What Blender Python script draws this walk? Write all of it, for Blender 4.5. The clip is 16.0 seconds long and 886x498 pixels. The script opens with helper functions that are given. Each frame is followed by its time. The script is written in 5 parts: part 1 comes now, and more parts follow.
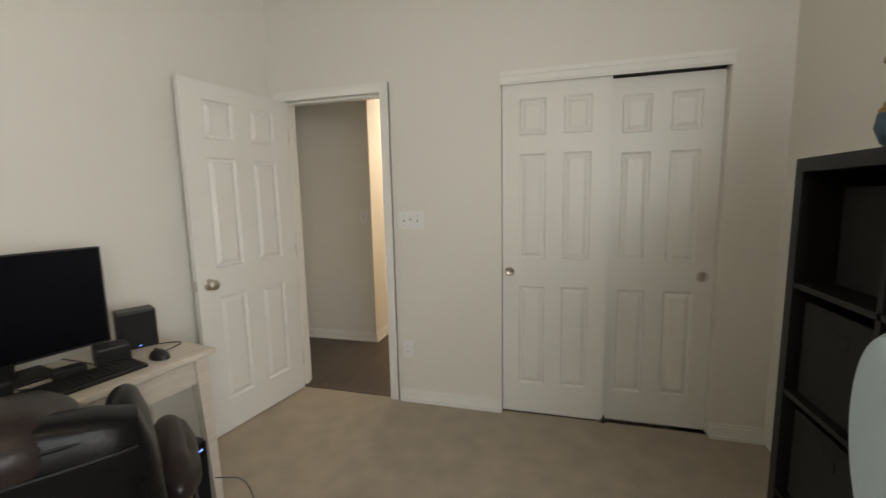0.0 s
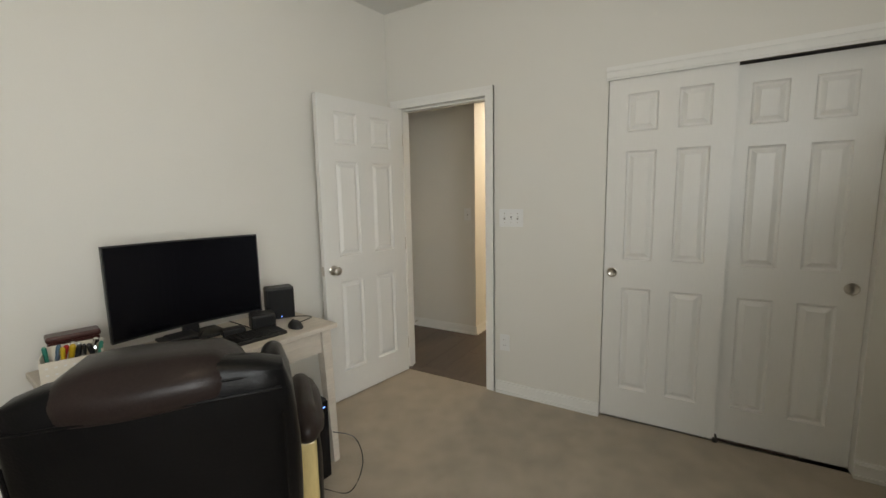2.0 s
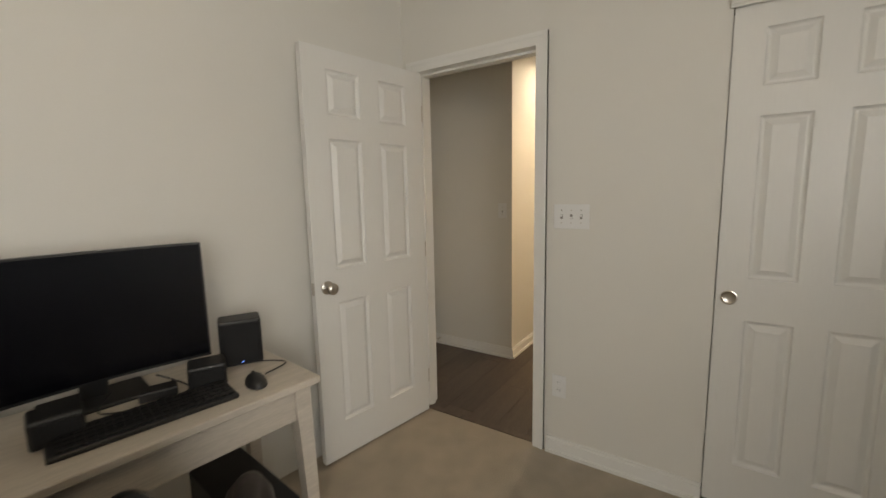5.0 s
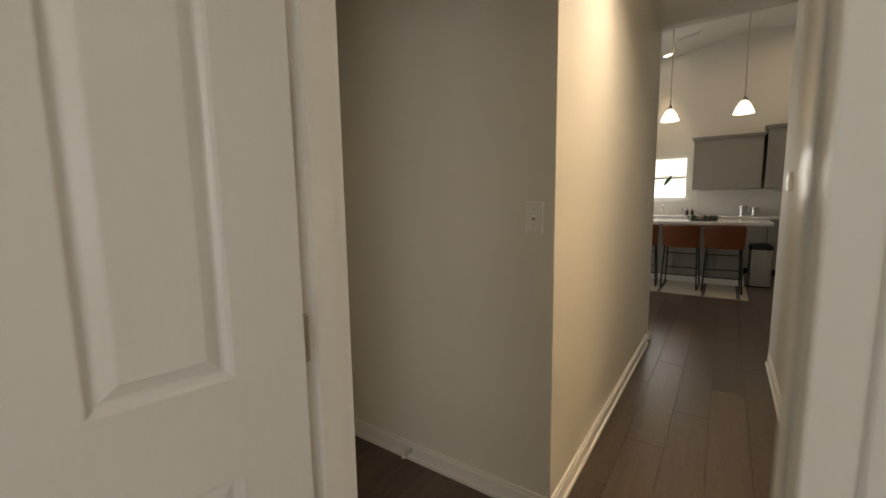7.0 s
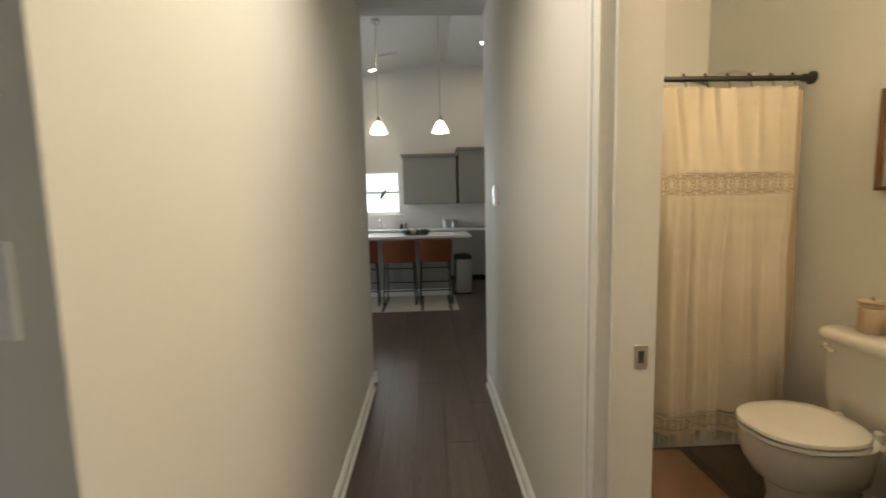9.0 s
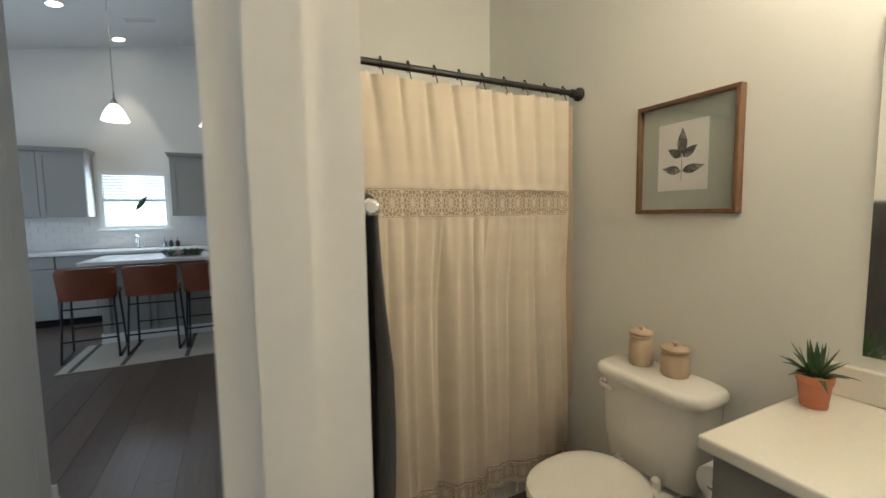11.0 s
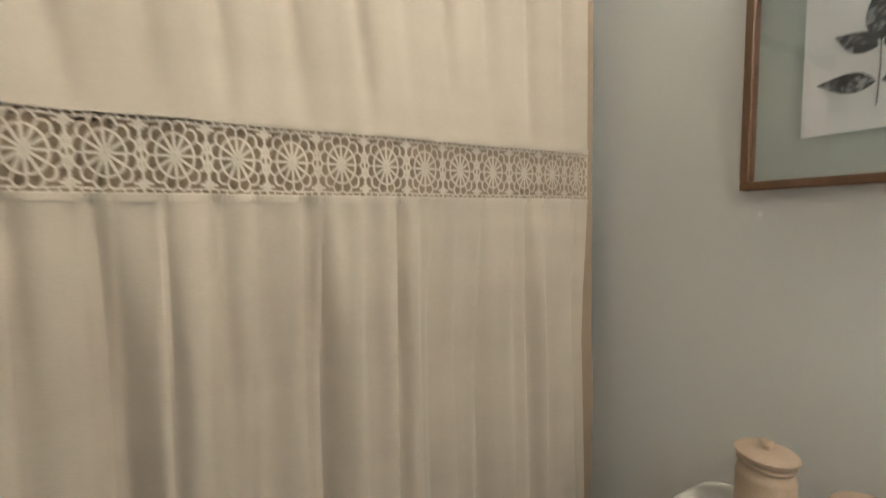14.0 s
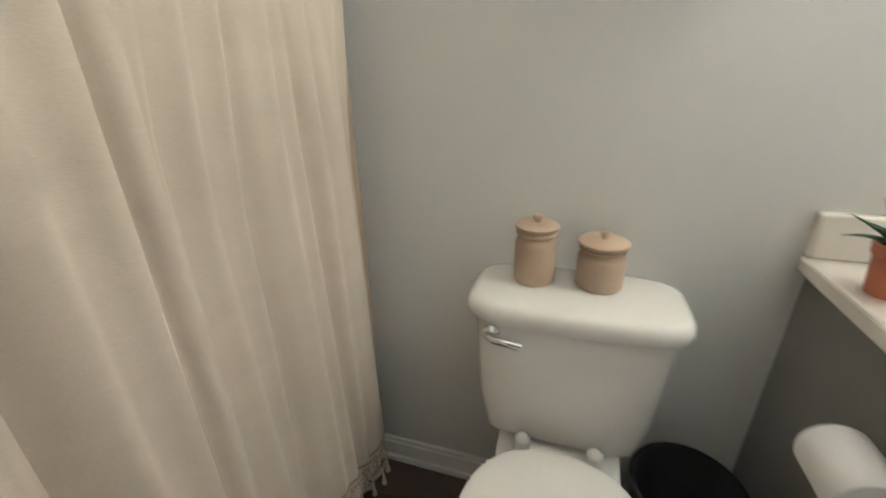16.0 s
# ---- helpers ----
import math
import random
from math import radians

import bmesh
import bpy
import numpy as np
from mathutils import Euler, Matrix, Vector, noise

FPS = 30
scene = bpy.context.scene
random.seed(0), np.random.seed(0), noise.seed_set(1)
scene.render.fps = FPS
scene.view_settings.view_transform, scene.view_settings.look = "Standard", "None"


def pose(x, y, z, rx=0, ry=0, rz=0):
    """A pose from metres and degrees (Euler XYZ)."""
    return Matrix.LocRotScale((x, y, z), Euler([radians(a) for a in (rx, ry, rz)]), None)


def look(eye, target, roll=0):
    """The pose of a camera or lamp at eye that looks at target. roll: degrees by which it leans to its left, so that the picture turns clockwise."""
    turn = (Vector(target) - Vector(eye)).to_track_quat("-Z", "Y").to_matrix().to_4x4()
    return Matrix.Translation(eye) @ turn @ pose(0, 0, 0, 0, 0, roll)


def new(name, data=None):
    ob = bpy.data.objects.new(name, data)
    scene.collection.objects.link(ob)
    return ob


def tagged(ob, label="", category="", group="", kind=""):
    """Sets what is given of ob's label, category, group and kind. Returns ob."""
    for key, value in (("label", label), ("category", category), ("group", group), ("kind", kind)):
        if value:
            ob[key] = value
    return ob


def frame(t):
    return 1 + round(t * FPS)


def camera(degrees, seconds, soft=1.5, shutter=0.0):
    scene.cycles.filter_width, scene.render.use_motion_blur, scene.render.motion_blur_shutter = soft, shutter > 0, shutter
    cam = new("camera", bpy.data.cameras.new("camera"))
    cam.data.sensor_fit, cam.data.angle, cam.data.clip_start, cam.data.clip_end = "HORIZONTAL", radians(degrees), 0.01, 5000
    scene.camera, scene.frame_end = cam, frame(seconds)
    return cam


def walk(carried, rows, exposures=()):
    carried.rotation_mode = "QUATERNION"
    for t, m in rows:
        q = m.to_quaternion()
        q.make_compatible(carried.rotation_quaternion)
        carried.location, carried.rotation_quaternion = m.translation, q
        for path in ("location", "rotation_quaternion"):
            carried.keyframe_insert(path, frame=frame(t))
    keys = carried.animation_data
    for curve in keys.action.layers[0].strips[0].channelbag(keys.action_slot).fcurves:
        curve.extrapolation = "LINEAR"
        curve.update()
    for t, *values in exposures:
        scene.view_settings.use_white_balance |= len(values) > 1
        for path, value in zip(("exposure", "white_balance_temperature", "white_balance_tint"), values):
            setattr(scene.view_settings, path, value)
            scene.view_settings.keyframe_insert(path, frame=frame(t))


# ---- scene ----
cam = camera(94.8, 16.0, shutter=0.4)

PATH = [
    (0, (1.088, -2.478, 1.384), (0.551, -0.568, 1.127), -1.2),
    (0.5, (1.127, -2.52, 1.394), (0.363, -0.69, 1.134), -1.3),
    (1, (1.151, -2.549, 1.381), (0.268, -0.772, 1.13), -1.2),
    (1.5, (1.164, -2.567, 1.379), (0.201, -0.832, 1.129), -1.2),
    (2, (1.168, -2.566, 1.38), (0.157, -0.859, 1.128), -1.1),
    (2.5, (1.155, -2.572, 1.378), (0.121, -0.879, 1.126), -1.0),
    (3, (1.162, -2.57, 1.392), (0.102, -0.894, 1.133), -1.2),
    (3.2, (1.143, -2.571, 1.387), (0.088, -0.891, 1.13), -1.1),
    (5.5, (0.58, -1.578, 1.354), (-0.532, 0.061, 1.08), -1.2),
    (6, (0.378, -1.149, 1.348), (-0.734, 0.49, 1.073), -1.1),
    (6.5, (0.151, -0.784, 1.33), (-0.955, 0.859, 1.052), -1.0),
    (7, (-0.065, -0.455, 1.284), (-1.197, 1.176, 1.04), -0.9),
    (7.5, (-0.161, -0.253, 1.288), (-1.142, 1.475, 1.065), -1.1),
    (8, (-0.173, 0.057, 1.288), (-0.86, 1.923, 1.076), -1.4),
    (8.5, (-0.158, 0.313, 1.273), (-0.496, 2.274, 1.072), -1.3),
    (9, (-0.146, 0.527, 1.295), (-0.077, 2.516, 1.094), -1.3),
    (9.5, (-0.044, 0.716, 1.292), (0.393, 2.657, 1.092), -0.9),
    (10, (0.084, 0.842, 1.296), (0.789, 2.704, 1.102), -1.0),
    (10.2, (0.121, 0.879, 1.299), (0.89, 2.715, 1.106), -1.1),
    (12.5, (0.595, 1.316, 1.394), (1.524, 3.085, 1.29), -1.1),
    (13, (0.684, 1.396, 1.366), (1.535, 3.205, 1.309), -0.6),
    (13.5, (0.774, 1.538, 1.362), (1.604, 3.356, 1.287), -0.9),
    (14, (0.829, 1.73, 1.282), (1.772, 3.487, 1.134), -0.8),
    (14.5, (0.882, 1.849, 1.202), (1.938, 3.529, 0.956), -1.2),
    (15, (0.882, 1.958, 1.169), (2.272, 3.315, 0.694), -0.8),
    (15.5, (0.866, 2.009, 1.153), (2.531, 2.940, 0.563), -0.7),
    (16, (0.820, 1.998, 1.168), (2.557, 2.559, 0.377), -1.1),
]
walk(cam, [(t, look(eye, target, roll)) for t, eye, target, roll in PATH],
     [(0.0, -0.1, 7800, 11), (3.0, -0.15, 7500, 8), (5.5, -0.45, 8600, 14), (6.5, -0.8, 9200, 16), (7.5, -0.1, 7400, 9), (9.0, -0.25, 6800, 7),
      (10.2, -0.18, 5950, 3), (12.3, -0.22, 5200, 9), (14.0, -0.17, 4850, 7), (16.0, 0.17, 4700, 7)])

# ---- world, sun, large lights ----
world = bpy.data.worlds.new("world")
scene.world = world
world.use_nodes = True
wn = world.node_tree
sky = wn.nodes.new("ShaderNodeTexSky")
sky.sky_type = "NISHITA"
sky.sun_disc = False
sky.sun_elevation = radians(40)
sky.sun_rotation = radians(150)
wn.nodes["Background"].inputs["Strength"].default_value = 0.12
wn.links.new(sky.outputs["Color"], wn.nodes["Background"].inputs["Color"])


def lamp(name, kind, m, power, color, size=0.1, size_y=None, spread=None):
    d = bpy.data.lights.new(name, kind)
    d.energy, d.color = power, color
    if kind == "AREA":
        d.shape = "RECTANGLE" if size_y else "DISK"
        d.size = size
        if size_y:
            d.size_y = size_y
        if spread:
            d.spread = radians(spread)
    elif kind == "SUN":
        d.angle = radians(size)
    else:
        d.shadow_soft_size = size
    ob = new(name, d)
    ob.matrix_world = m
    return ob


WARM = (1.0, 0.80, 0.58)
COOL = (0.78, 0.88, 1.0)
BULB = (1.0, 0.82, 0.60)
lamp("sun", "SUN", look((0, 0, 10), (2, 9, 0)), 2.0, (1, 0.95, 0.88), 0.6)
# daylight in the window openings; the living room one is added, unseen
lamp("bedroom_window_light", "AREA", look((2.16, -3.1, 1.5), (-0.75, 0.0, 1.15)), 52, COOL, 1.5, 1.25)
lamp("kitchen_window_light", "AREA", look((-1.05, 8.2, 1.6), (-1.05, 5, 1.2)), 16, COOL, 0.8, 0.75)
lamp("added_side_daylight", "AREA", look((-4.1, 5.6, 1.5), (0, 5.4, 1.2)), 54, COOL, 1.8, 1.5)
# ceiling lamps
lamp("ceiling_fan_bulb", "POINT", pose(0.75, -2.35, 2.26), 7.5, BULB, 0.07)
lamp("hall_can_light", "AREA", look((-0.165, 1.50, 2.585), (-0.165, 1.5, 0)), 13, (1.0, 0.90, 0.77), 0.13, None, 136)
lamp("kitchen_can_light", "SPOT", look((-1.05, 7.97, 3.66), (-1.05, 8.05, 0)), 40, WARM, 0.05)
lamp("kitchen_can_light", "AREA", look((-1.40, 6.98, 3.60), (-1.4, 6.98, 0)), 7, WARM, 0.12)
lamp("kitchen_can_light", "AREA", look((0.81, 7.2, 3.82), (0.81, 7.2, 0)), 7, WARM, 0.12)
for bulb_y in (0.88, 1.10, 1.32):
    lamp("vanity_light_bulb", "POINT", pose(1.56, bulb_y, 2.12), 15.5, (1.0, 0.77, 0.50), 0.06)


# ---- materials ----
def mat(name, color, rough=0.6, metal=0.0, var=0.08, scale=3.0, grain=120.0, bump=0.1, stretch=(1, 1, 1), per_object=0.0, spec=0.5, coat=0.0, sheen=0.0, dist=0.002, fine=0.5):
    m = bpy.data.materials.new(name)
    m.use_nodes = True
    nt = m.node_tree
    n, l = nt.nodes, nt.links
    b = n["Principled BSDF"]
    b.inputs["Roughness"].default_value = rough
    b.inputs["Metallic"].default_value = metal
    b.inputs["Specular IOR Level"].default_value = spec
    b.inputs["Coat Weight"].default_value = coat
    b.inputs["Sheen Weight"].default_value = sheen
    tc = n.new("ShaderNodeTexCoord")
    mp = n.new("ShaderNodeMapping")
    mp.inputs["Scale"].default_value = stretch
    l.new(tc.outputs["Object"], mp.inputs["Vector"])
    big = n.new("ShaderNodeTexNoise")
    big.inputs["Scale"].default_value = scale
    big.inputs["Detail"].default_value = 4
    small = n.new("ShaderNodeTexNoise")
    small.inputs["Scale"].default_value = grain
    small.inputs["Detail"].default_value = 3
    l.new(mp.outputs["Vector"], big.inputs["Vector"])
    l.new(mp.outputs["Vector"], small.inputs["Vector"])
    mix = n.new("ShaderNodeMix")
    mix.inputs["Factor"].default_value = fine
    l.new(big.outputs["Fac"], mix.inputs["A"])
    l.new(small.outputs["Fac"], mix.inputs["B"])
    val = mix.outputs["Result"]
    if per_object:
        oi = n.new("ShaderNodeObjectInfo")
        mr = n.new("ShaderNodeMath")
        mr.operation = "MULTIPLY_ADD"
        mr.inputs[1].default_value = per_object
        l.new(oi.outputs["Random"], mr.inputs[0])
        l.new(val, mr.inputs[2])
        sub = n.new("ShaderNodeMath")
        sub.operation = "SUBTRACT"
        sub.inputs[1].default_value = per_object / 2
        l.new(mr.outputs[0], sub.inputs[0])
        val = sub.outputs[0]
    ramp = n.new("ShaderNodeValToRGB")
    c = Vector(color)
    e = ramp.color_ramp.elements
    e[0].position, e[1].position = 0.25, 0.75
    e[0].color = (*[max(0, v * (1 - var)) for v in c], 1)
    e[1].color = (*[min(1, v * (1 + var)) for v in c], 1)
    l.new(val, ramp.inputs["Fac"])
    l.new(ramp.outputs["Color"], b.inputs["Base Color"])
    rr = n.new("ShaderNodeMapRange")
    rr.inputs["To Min"].default_value = max(0.02, rough - 0.07)
    rr.inputs["To Max"].default_value = min(1, rough + 0.07)
    l.new(big.outputs["Fac"], rr.inputs["Value"])
    l.new(rr.outputs["Result"], b.inputs["Roughness"])
    if bump:
        bp = n.new("ShaderNodeBump")
        bp.inputs["Strength"].default_value = bump
        bp.inputs["Distance"].default_value = dist
        l.new(small.outputs["Fac"], bp.inputs["Height"])
        l.new(bp.outputs["Normal"], b.inputs["Normal"])
    return m


def glow(name, color, strength):
    m = bpy.data.materials.new(name)
    m.use_nodes = True
    b = m.node_tree.nodes["Principled BSDF"]
    b.inputs["Base Color"].default_value = (*color, 1)
    b.inputs["Emission Color"].default_value = (*color, 1)
    b.inputs["Emission Strength"].default_value = strength
    return m


def glass(name, rough=0.02, tint=(1, 1, 1)):
    m = bpy.data.materials.new(name)
    m.use_nodes = True
    b = m.node_tree.nodes["Principled BSDF"]
    b.inputs["Base Color"].default_value = (*tint, 1)
    b.inputs["Transmission Weight"].default_value = 1
    b.inputs["Roughness"].default_value = rough
    b.inputs["IOR"].default_value = 1.45
    return m


WALL = mat("wall_paint", (0.74, 0.72, 0.67), 0.62, var=0.025, scale=1.2, grain=260, bump=0.12, dist=0.001)
BATHWALL = mat("bathroom_wall_paint", (0.73, 0.73, 0.70), 0.5, var=0.025, scale=1.2, grain=240, bump=0.15, dist=0.001)
CEIL = mat("ceiling_paint", (0.74, 0.73, 0.70), 0.8, var=0.03, scale=2, grain=140, bump=0.25)
TRIM = mat("white_trim_paint", (0.80, 0.79, 0.76), 0.33, var=0.02, scale=3, grain=60, bump=0.03)
DOOR = mat("door_paint", (0.78, 0.77, 0.74), 0.38, var=0.025, scale=2, grain=160, bump=0.08, stretch=(1, 1, 0.1), dist=0.001)
CARPET = mat("beige_carpet", (0.42, 0.35, 0.265), 0.95, var=0.28, scale=7, grain=420, bump=0.9, dist=0.006, sheen=0.3, spec=0.1, fine=0.45)
FLOORW = mat("dark_wood_plank", (0.088, 0.064, 0.050), 0.36, var=0.55, scale=3, grain=30, bump=0.12, stretch=(9, 0.6, 9), per_object=0.16, dist=0.001)
JOINT = mat("plank_joint", (0.02, 0.016, 0.013), 0.8)
NICKEL = mat("satin_nickel", (0.58, 0.54, 0.49), 0.28, 1.0, var=0.05, grain=300, bump=0.02)
CHROME = mat("chrome", (0.8, 0.8, 0.8), 0.08, 1.0, var=0.02, bump=0)
BLACK = mat("black_plastic", (0.012, 0.012, 0.013), 0.45, var=0.2, grain=400, bump=0.05)
SCREEN = mat("screen_glass", (0.004, 0.004, 0.006), 0.20, var=0.0, bump=0, spec=0.3)
BLACKMETAL = mat("matt_black_metal", (0.012, 0.012, 0.012), 0.42, var=0.2, grain=300, bump=0.04)
LEATHER = mat("dark_brown_leather", (0.004, 0.0038, 0.0042), 0.32, spec=0.16, var=0.3, scale=4, grain=160, bump=0.28, dist=0.002)
LEATHER2 = mat("worn_brown_leather", (0.019, 0.0125, 0.0115), 0.34, spec=0.22, var=0.3, scale=4, grain=150, bump=0.3, dist=0.002)
ASHWOOD = mat("whitewashed_wood", (0.56, 0.50, 0.43), 0.5, var=0.22, scale=4, grain=40, bump=0.1, stretch=(9, 0.7, 9))
BLACKWOOD = mat("black_shelf_laminate", (0.008, 0.0075, 0.0075), 0.45, spec=0.25, var=0.25, grain=60, bump=0.06)
BIN = mat("black_fabric", (0.010, 0.010, 0.011), 0.9, var=0.3, grain=500, bump=0.4)
WHITEPL = mat("white_plastic", (0.78, 0.77, 0.74), 0.3, var=0.02, bump=0)
SLOT = mat("dark_slot", (0.05, 0.045, 0.04), 0.6)
PLATE = mat("switch_plate_plastic", (0.79, 0.79, 0.78), 0.35, var=0.02, bump=0)
# darker grey holding the shade of the toggle slots
RECESS = mat("shadowed_plastic", (0.28, 0.27, 0.25), 0.5)
LINEN = mat("cream_linen", (0.57, 0.50, 0.40), 0.9, var=0.09, scale=6, grain=300, bump=0.30, stretch=(0.35, 1, 2.4), dist=0.001, sheen=0.2, spec=0.15)
LACE = mat("crochet_cotton", (0.64, 0.565, 0.46), 0.95, var=0.12, grain=600, bump=0.6, spec=0.1)
CERAMIC = mat("white_porcelain", (0.82, 0.80, 0.75), 0.10, var=0.015, bump=0, coat=0.4)
COUNTER = mat("cultured_marble", (0.80, 0.76, 0.68), 0.15, var=0.04, scale=3, bump=0, coat=0.3)
GREYCAB = mat("grey_cabinet_paint", (0.30, 0.29, 0.265), 0.45, var=0.05, scale=3, grain=80, bump=0.05)
VANITY = mat("grey_vanity_paint", (0.24, 0.235, 0.215), 0.42, var=0.05, scale=3, grain=80, bump=0.05)
QUARTZ = mat("white_quartz", (0.80, 0.79, 0.77), 0.15, var=0.05, scale=4, bump=0)
TAN = mat("tan_stoneware", (0.50, 0.385, 0.27), 0.55, var=0.10, scale=8, grain=200, bump=0.15)
TERRA = mat("terracotta", (0.46, 0.17, 0.085), 0.7, var=0.12, scale=10, grain=200, bump=0.15)
COPPER = mat("copper_brown_metal", (0.33, 0.13, 0.06), 0.35, 0.7, var=0.15, bump=0.03)
SOIL = mat("soil", (0.03, 0.02, 0.014), 0.95, var=0.4, grain=90, bump=0.8)
LEAF = mat("succulent_leaf", (0.042, 0.092, 0.036), 0.42, var=0.35, scale=20, grain=90, bump=0.1)
TOWEL = mat("grey_terry", (0.075, 0.071, 0.075), 1.0, var=0.3, scale=12, grain=520, bump=1.0, dist=0.004, sheen=0.12, spec=0.1)
OAKFR = mat("walnut_frame", (0.135, 0.068, 0.030), 0.42, var=0.3, scale=6, grain=60, bump=0.06, stretch=(6, 6, 1))
MATGREEN = mat("sage_mount", (0.49, 0.54, 0.48), 0.85, var=0.03, bump=0.03)
PAPER = mat("white_paper", (0.82, 0.81, 0.79), 0.9, var=0.02, bump=0.03)
INK = mat("black_ink", (0.15, 0.15, 0.155), 0.8, var=1.0, scale=45, grain=150, bump=0, stretch=(1, 1, 1.6))
ink_ramp = INK.node_tree.nodes["Color Ramp"].color_ramp.elements
ink_ramp[0].position, ink_ramp[1].position = 0.50, 0.60
ink_ramp[0].color, ink_ramp[1].color = (0.018, 0.018, 0.02, 1), (0.34, 0.34, 0.33, 1)
STOOLL = mat("cognac_leather", (0.20, 0.055, 0.020), 0.45, var=0.2, scale=8, grain=150, bump=0.15)
STEEL = mat("brushed_steel", (0.55, 0.55, 0.55), 0.28, 1.0, var=0.05, grain=200, stretch=(1, 1, 0.1), bump=0.03)
RUG = mat("cream_rug", (0.46, 0.41, 0.33), 0.95, var=0.15, grain=200, bump=0.5)
RUGD = mat("dark_rug_stripe", (0.10, 0.085, 0.075), 0.95, var=0.2, grain=200, bump=0.5)
MATB = mat("brown_bath_mat", (0.26, 0.115, 0.035), 1.0, var=0.3, scale=12, grain=260, bump=1.0, dist=0.008, sheen=0.4)
BASKET = mat("woven_natural", (0.42, 0.25, 0.10), 0.85, var=0.35, scale=30, grain=120, bump=0.6)
BLUEW = mat("woven_blue", (0.08, 0.14, 0.20), 0.85, var=0.3, scale=30, grain=120, bump=0.6)
TILE = mat("white_wall_tile", (0.74, 0.72, 0.68), 0.2, var=0.04, bump=0, per_object=0.2)
CREAMPL = mat("cream_perforated", (0.74, 0.69, 0.60), 0.6, var=0.06, bump=0.05)
REDWOOD = mat("dark_red_wood", (0.055, 0.014, 0.012), 0.35, var=0.25, bump=0.03)
GOLDW = mat("pale_gold_wood", (0.52, 0.40, 0.18), 0.4, var=0.15, stretch=(1, 1, 0.2), bump=0.05)
MIRROR = mat("mirror_silver", (0.9, 0.9, 0.9), 0.02, 1.0, var=0.0, bump=0)
GLASS = glass("clear_glass")
SHADE = glow("lit_opal_glass", (1.0, 0.86, 0.66), 5.0)
CANLIT = glow("lit_diffuser", (1.0, 0.88, 0.70), 9.0)
BLUELED = glow("blue_led", (0.1, 0.25, 1.0), 4.0)
DAY = glow("bright_daylight", (0.86, 0.95, 1.0), 2.2)
GREENP = mat("green_plastic", (0.02, 0.22, 0.16), 0.4)
REDP = mat("red_plastic", (0.45, 0.02, 0.02), 0.4)
YELP = mat("yellow_plastic", (0.60, 0.40, 0.02), 0.4)
# the window's blue light is put into this shell colour
ROUNDW = mat("daylit_blue_shell", (0.60, 0.78, 0.90), 0.3, var=0.03, bump=0)
SURROUND = mat("tub_surround_acrylic", (0.78, 0.77, 0.73), 0.2, var=0.02, bump=0)


# ---- building helpers ----
def part(name, bm, material, parent=None, label="", smooth=False, m=None):
    me = bpy.data.meshes.new(name)
    bm.normal_update()
    bm.to_mesh(me)
    bm.free()
    for mm in (material if isinstance(material, (list, tuple)) else [material]):
        me.materials.append(mm)
    if smooth:
        for p in me.polygons:
            p.use_smooth = True
        me.set_sharp_from_angle(angle=radians(40))
    ob = new(name, me)
    if parent:
        ob.parent = parent
    if m:
        ob.matrix_basis = m
    if label:
        tagged(ob, label)
    return ob


def thing(name, label, category, m=None, group="", kind=""):
    ob = new(name)
    ob.empty_display_size = 0.05
    if m:
        ob.matrix_basis = m
    return tagged(ob, label, category, group, kind)


def structure(name, bm, material, label, category, smooth=False):
    return tagged(part(name, bm, material, None, "", smooth), label, category, "", "structure")


def B(*boxes, bevel=0.0, seg=1):
    """One bmesh of boxes (x0, x1, y0, y1, z0, z1)."""
    bm = bmesh.new()
    for x0, x1, y0, y1, z0, z1 in boxes:
        v = [bm.verts.new((x, y, z)) for z in (z0, z1) for y in (y0, y1) for x in (x0, x1)]
        for f in ((0, 2, 3, 1), (4, 5, 7, 6), (0, 1, 5, 4), (2, 6, 7, 3), (0, 4, 6, 2), (1, 3, 7, 5)):
            bm.faces.new([v[i] for i in f])
    if bevel:
        bmesh.ops.bevel(bm, geom=bm.edges[:], offset=bevel, segments=seg, affect="EDGES", profile=0.5)
    return bm


def lathe(profile, seg=32, bm=None, axis=None):
    """Turned solid from (radius, height) pairs, closed at both ends."""
    bm = bm or bmesh.new()
    rings = []
    for r, z in profile:
        ring = []
        for i in range(seg):
            a = 2 * math.pi * i / seg
            p = Vector((r * math.cos(a), r * math.sin(a), z))
            ring.append(bm.verts.new(axis @ p if axis else p))
        rings.append(ring)
    for a, b in zip(rings, rings[1:]):
        for i in range(seg):
            j = (i + 1) % seg
            bm.faces.new((a[i], a[j], b[j], b[i]))
    bm.faces.new(rings[0][::-1])
    bm.faces.new(rings[-1])
    return bm


def tube(points, r, seg=8, bm=None):
    bm = bm or bmesh.new()
    pts = [Vector(p) for p in points]
    rings = []
    for i, p in enumerate(pts):
        d = (pts[min(i + 1, len(pts) - 1)] - pts[max(i - 1, 0)]).normalized()
        up = Vector((0, 0, 1)) if abs(d.z) < 0.9 else Vector((1, 0, 0))
        s = d.cross(up).normalized()
        u = s.cross(d)
        rings.append([bm.verts.new(p + r * (math.cos(2 * math.pi * k / seg) * s + math.sin(2 * math.pi * k / seg) * u)) for k in range(seg)])
    for a, b in zip(rings, rings[1:]):
        for k in range(seg):
            j = (k + 1) % seg
            bm.faces.new((a[k], a[j], b[j], b[k]))
    bm.faces.new(rings[0][::-1])
    bm.faces.new(rings[-1])
    return bm


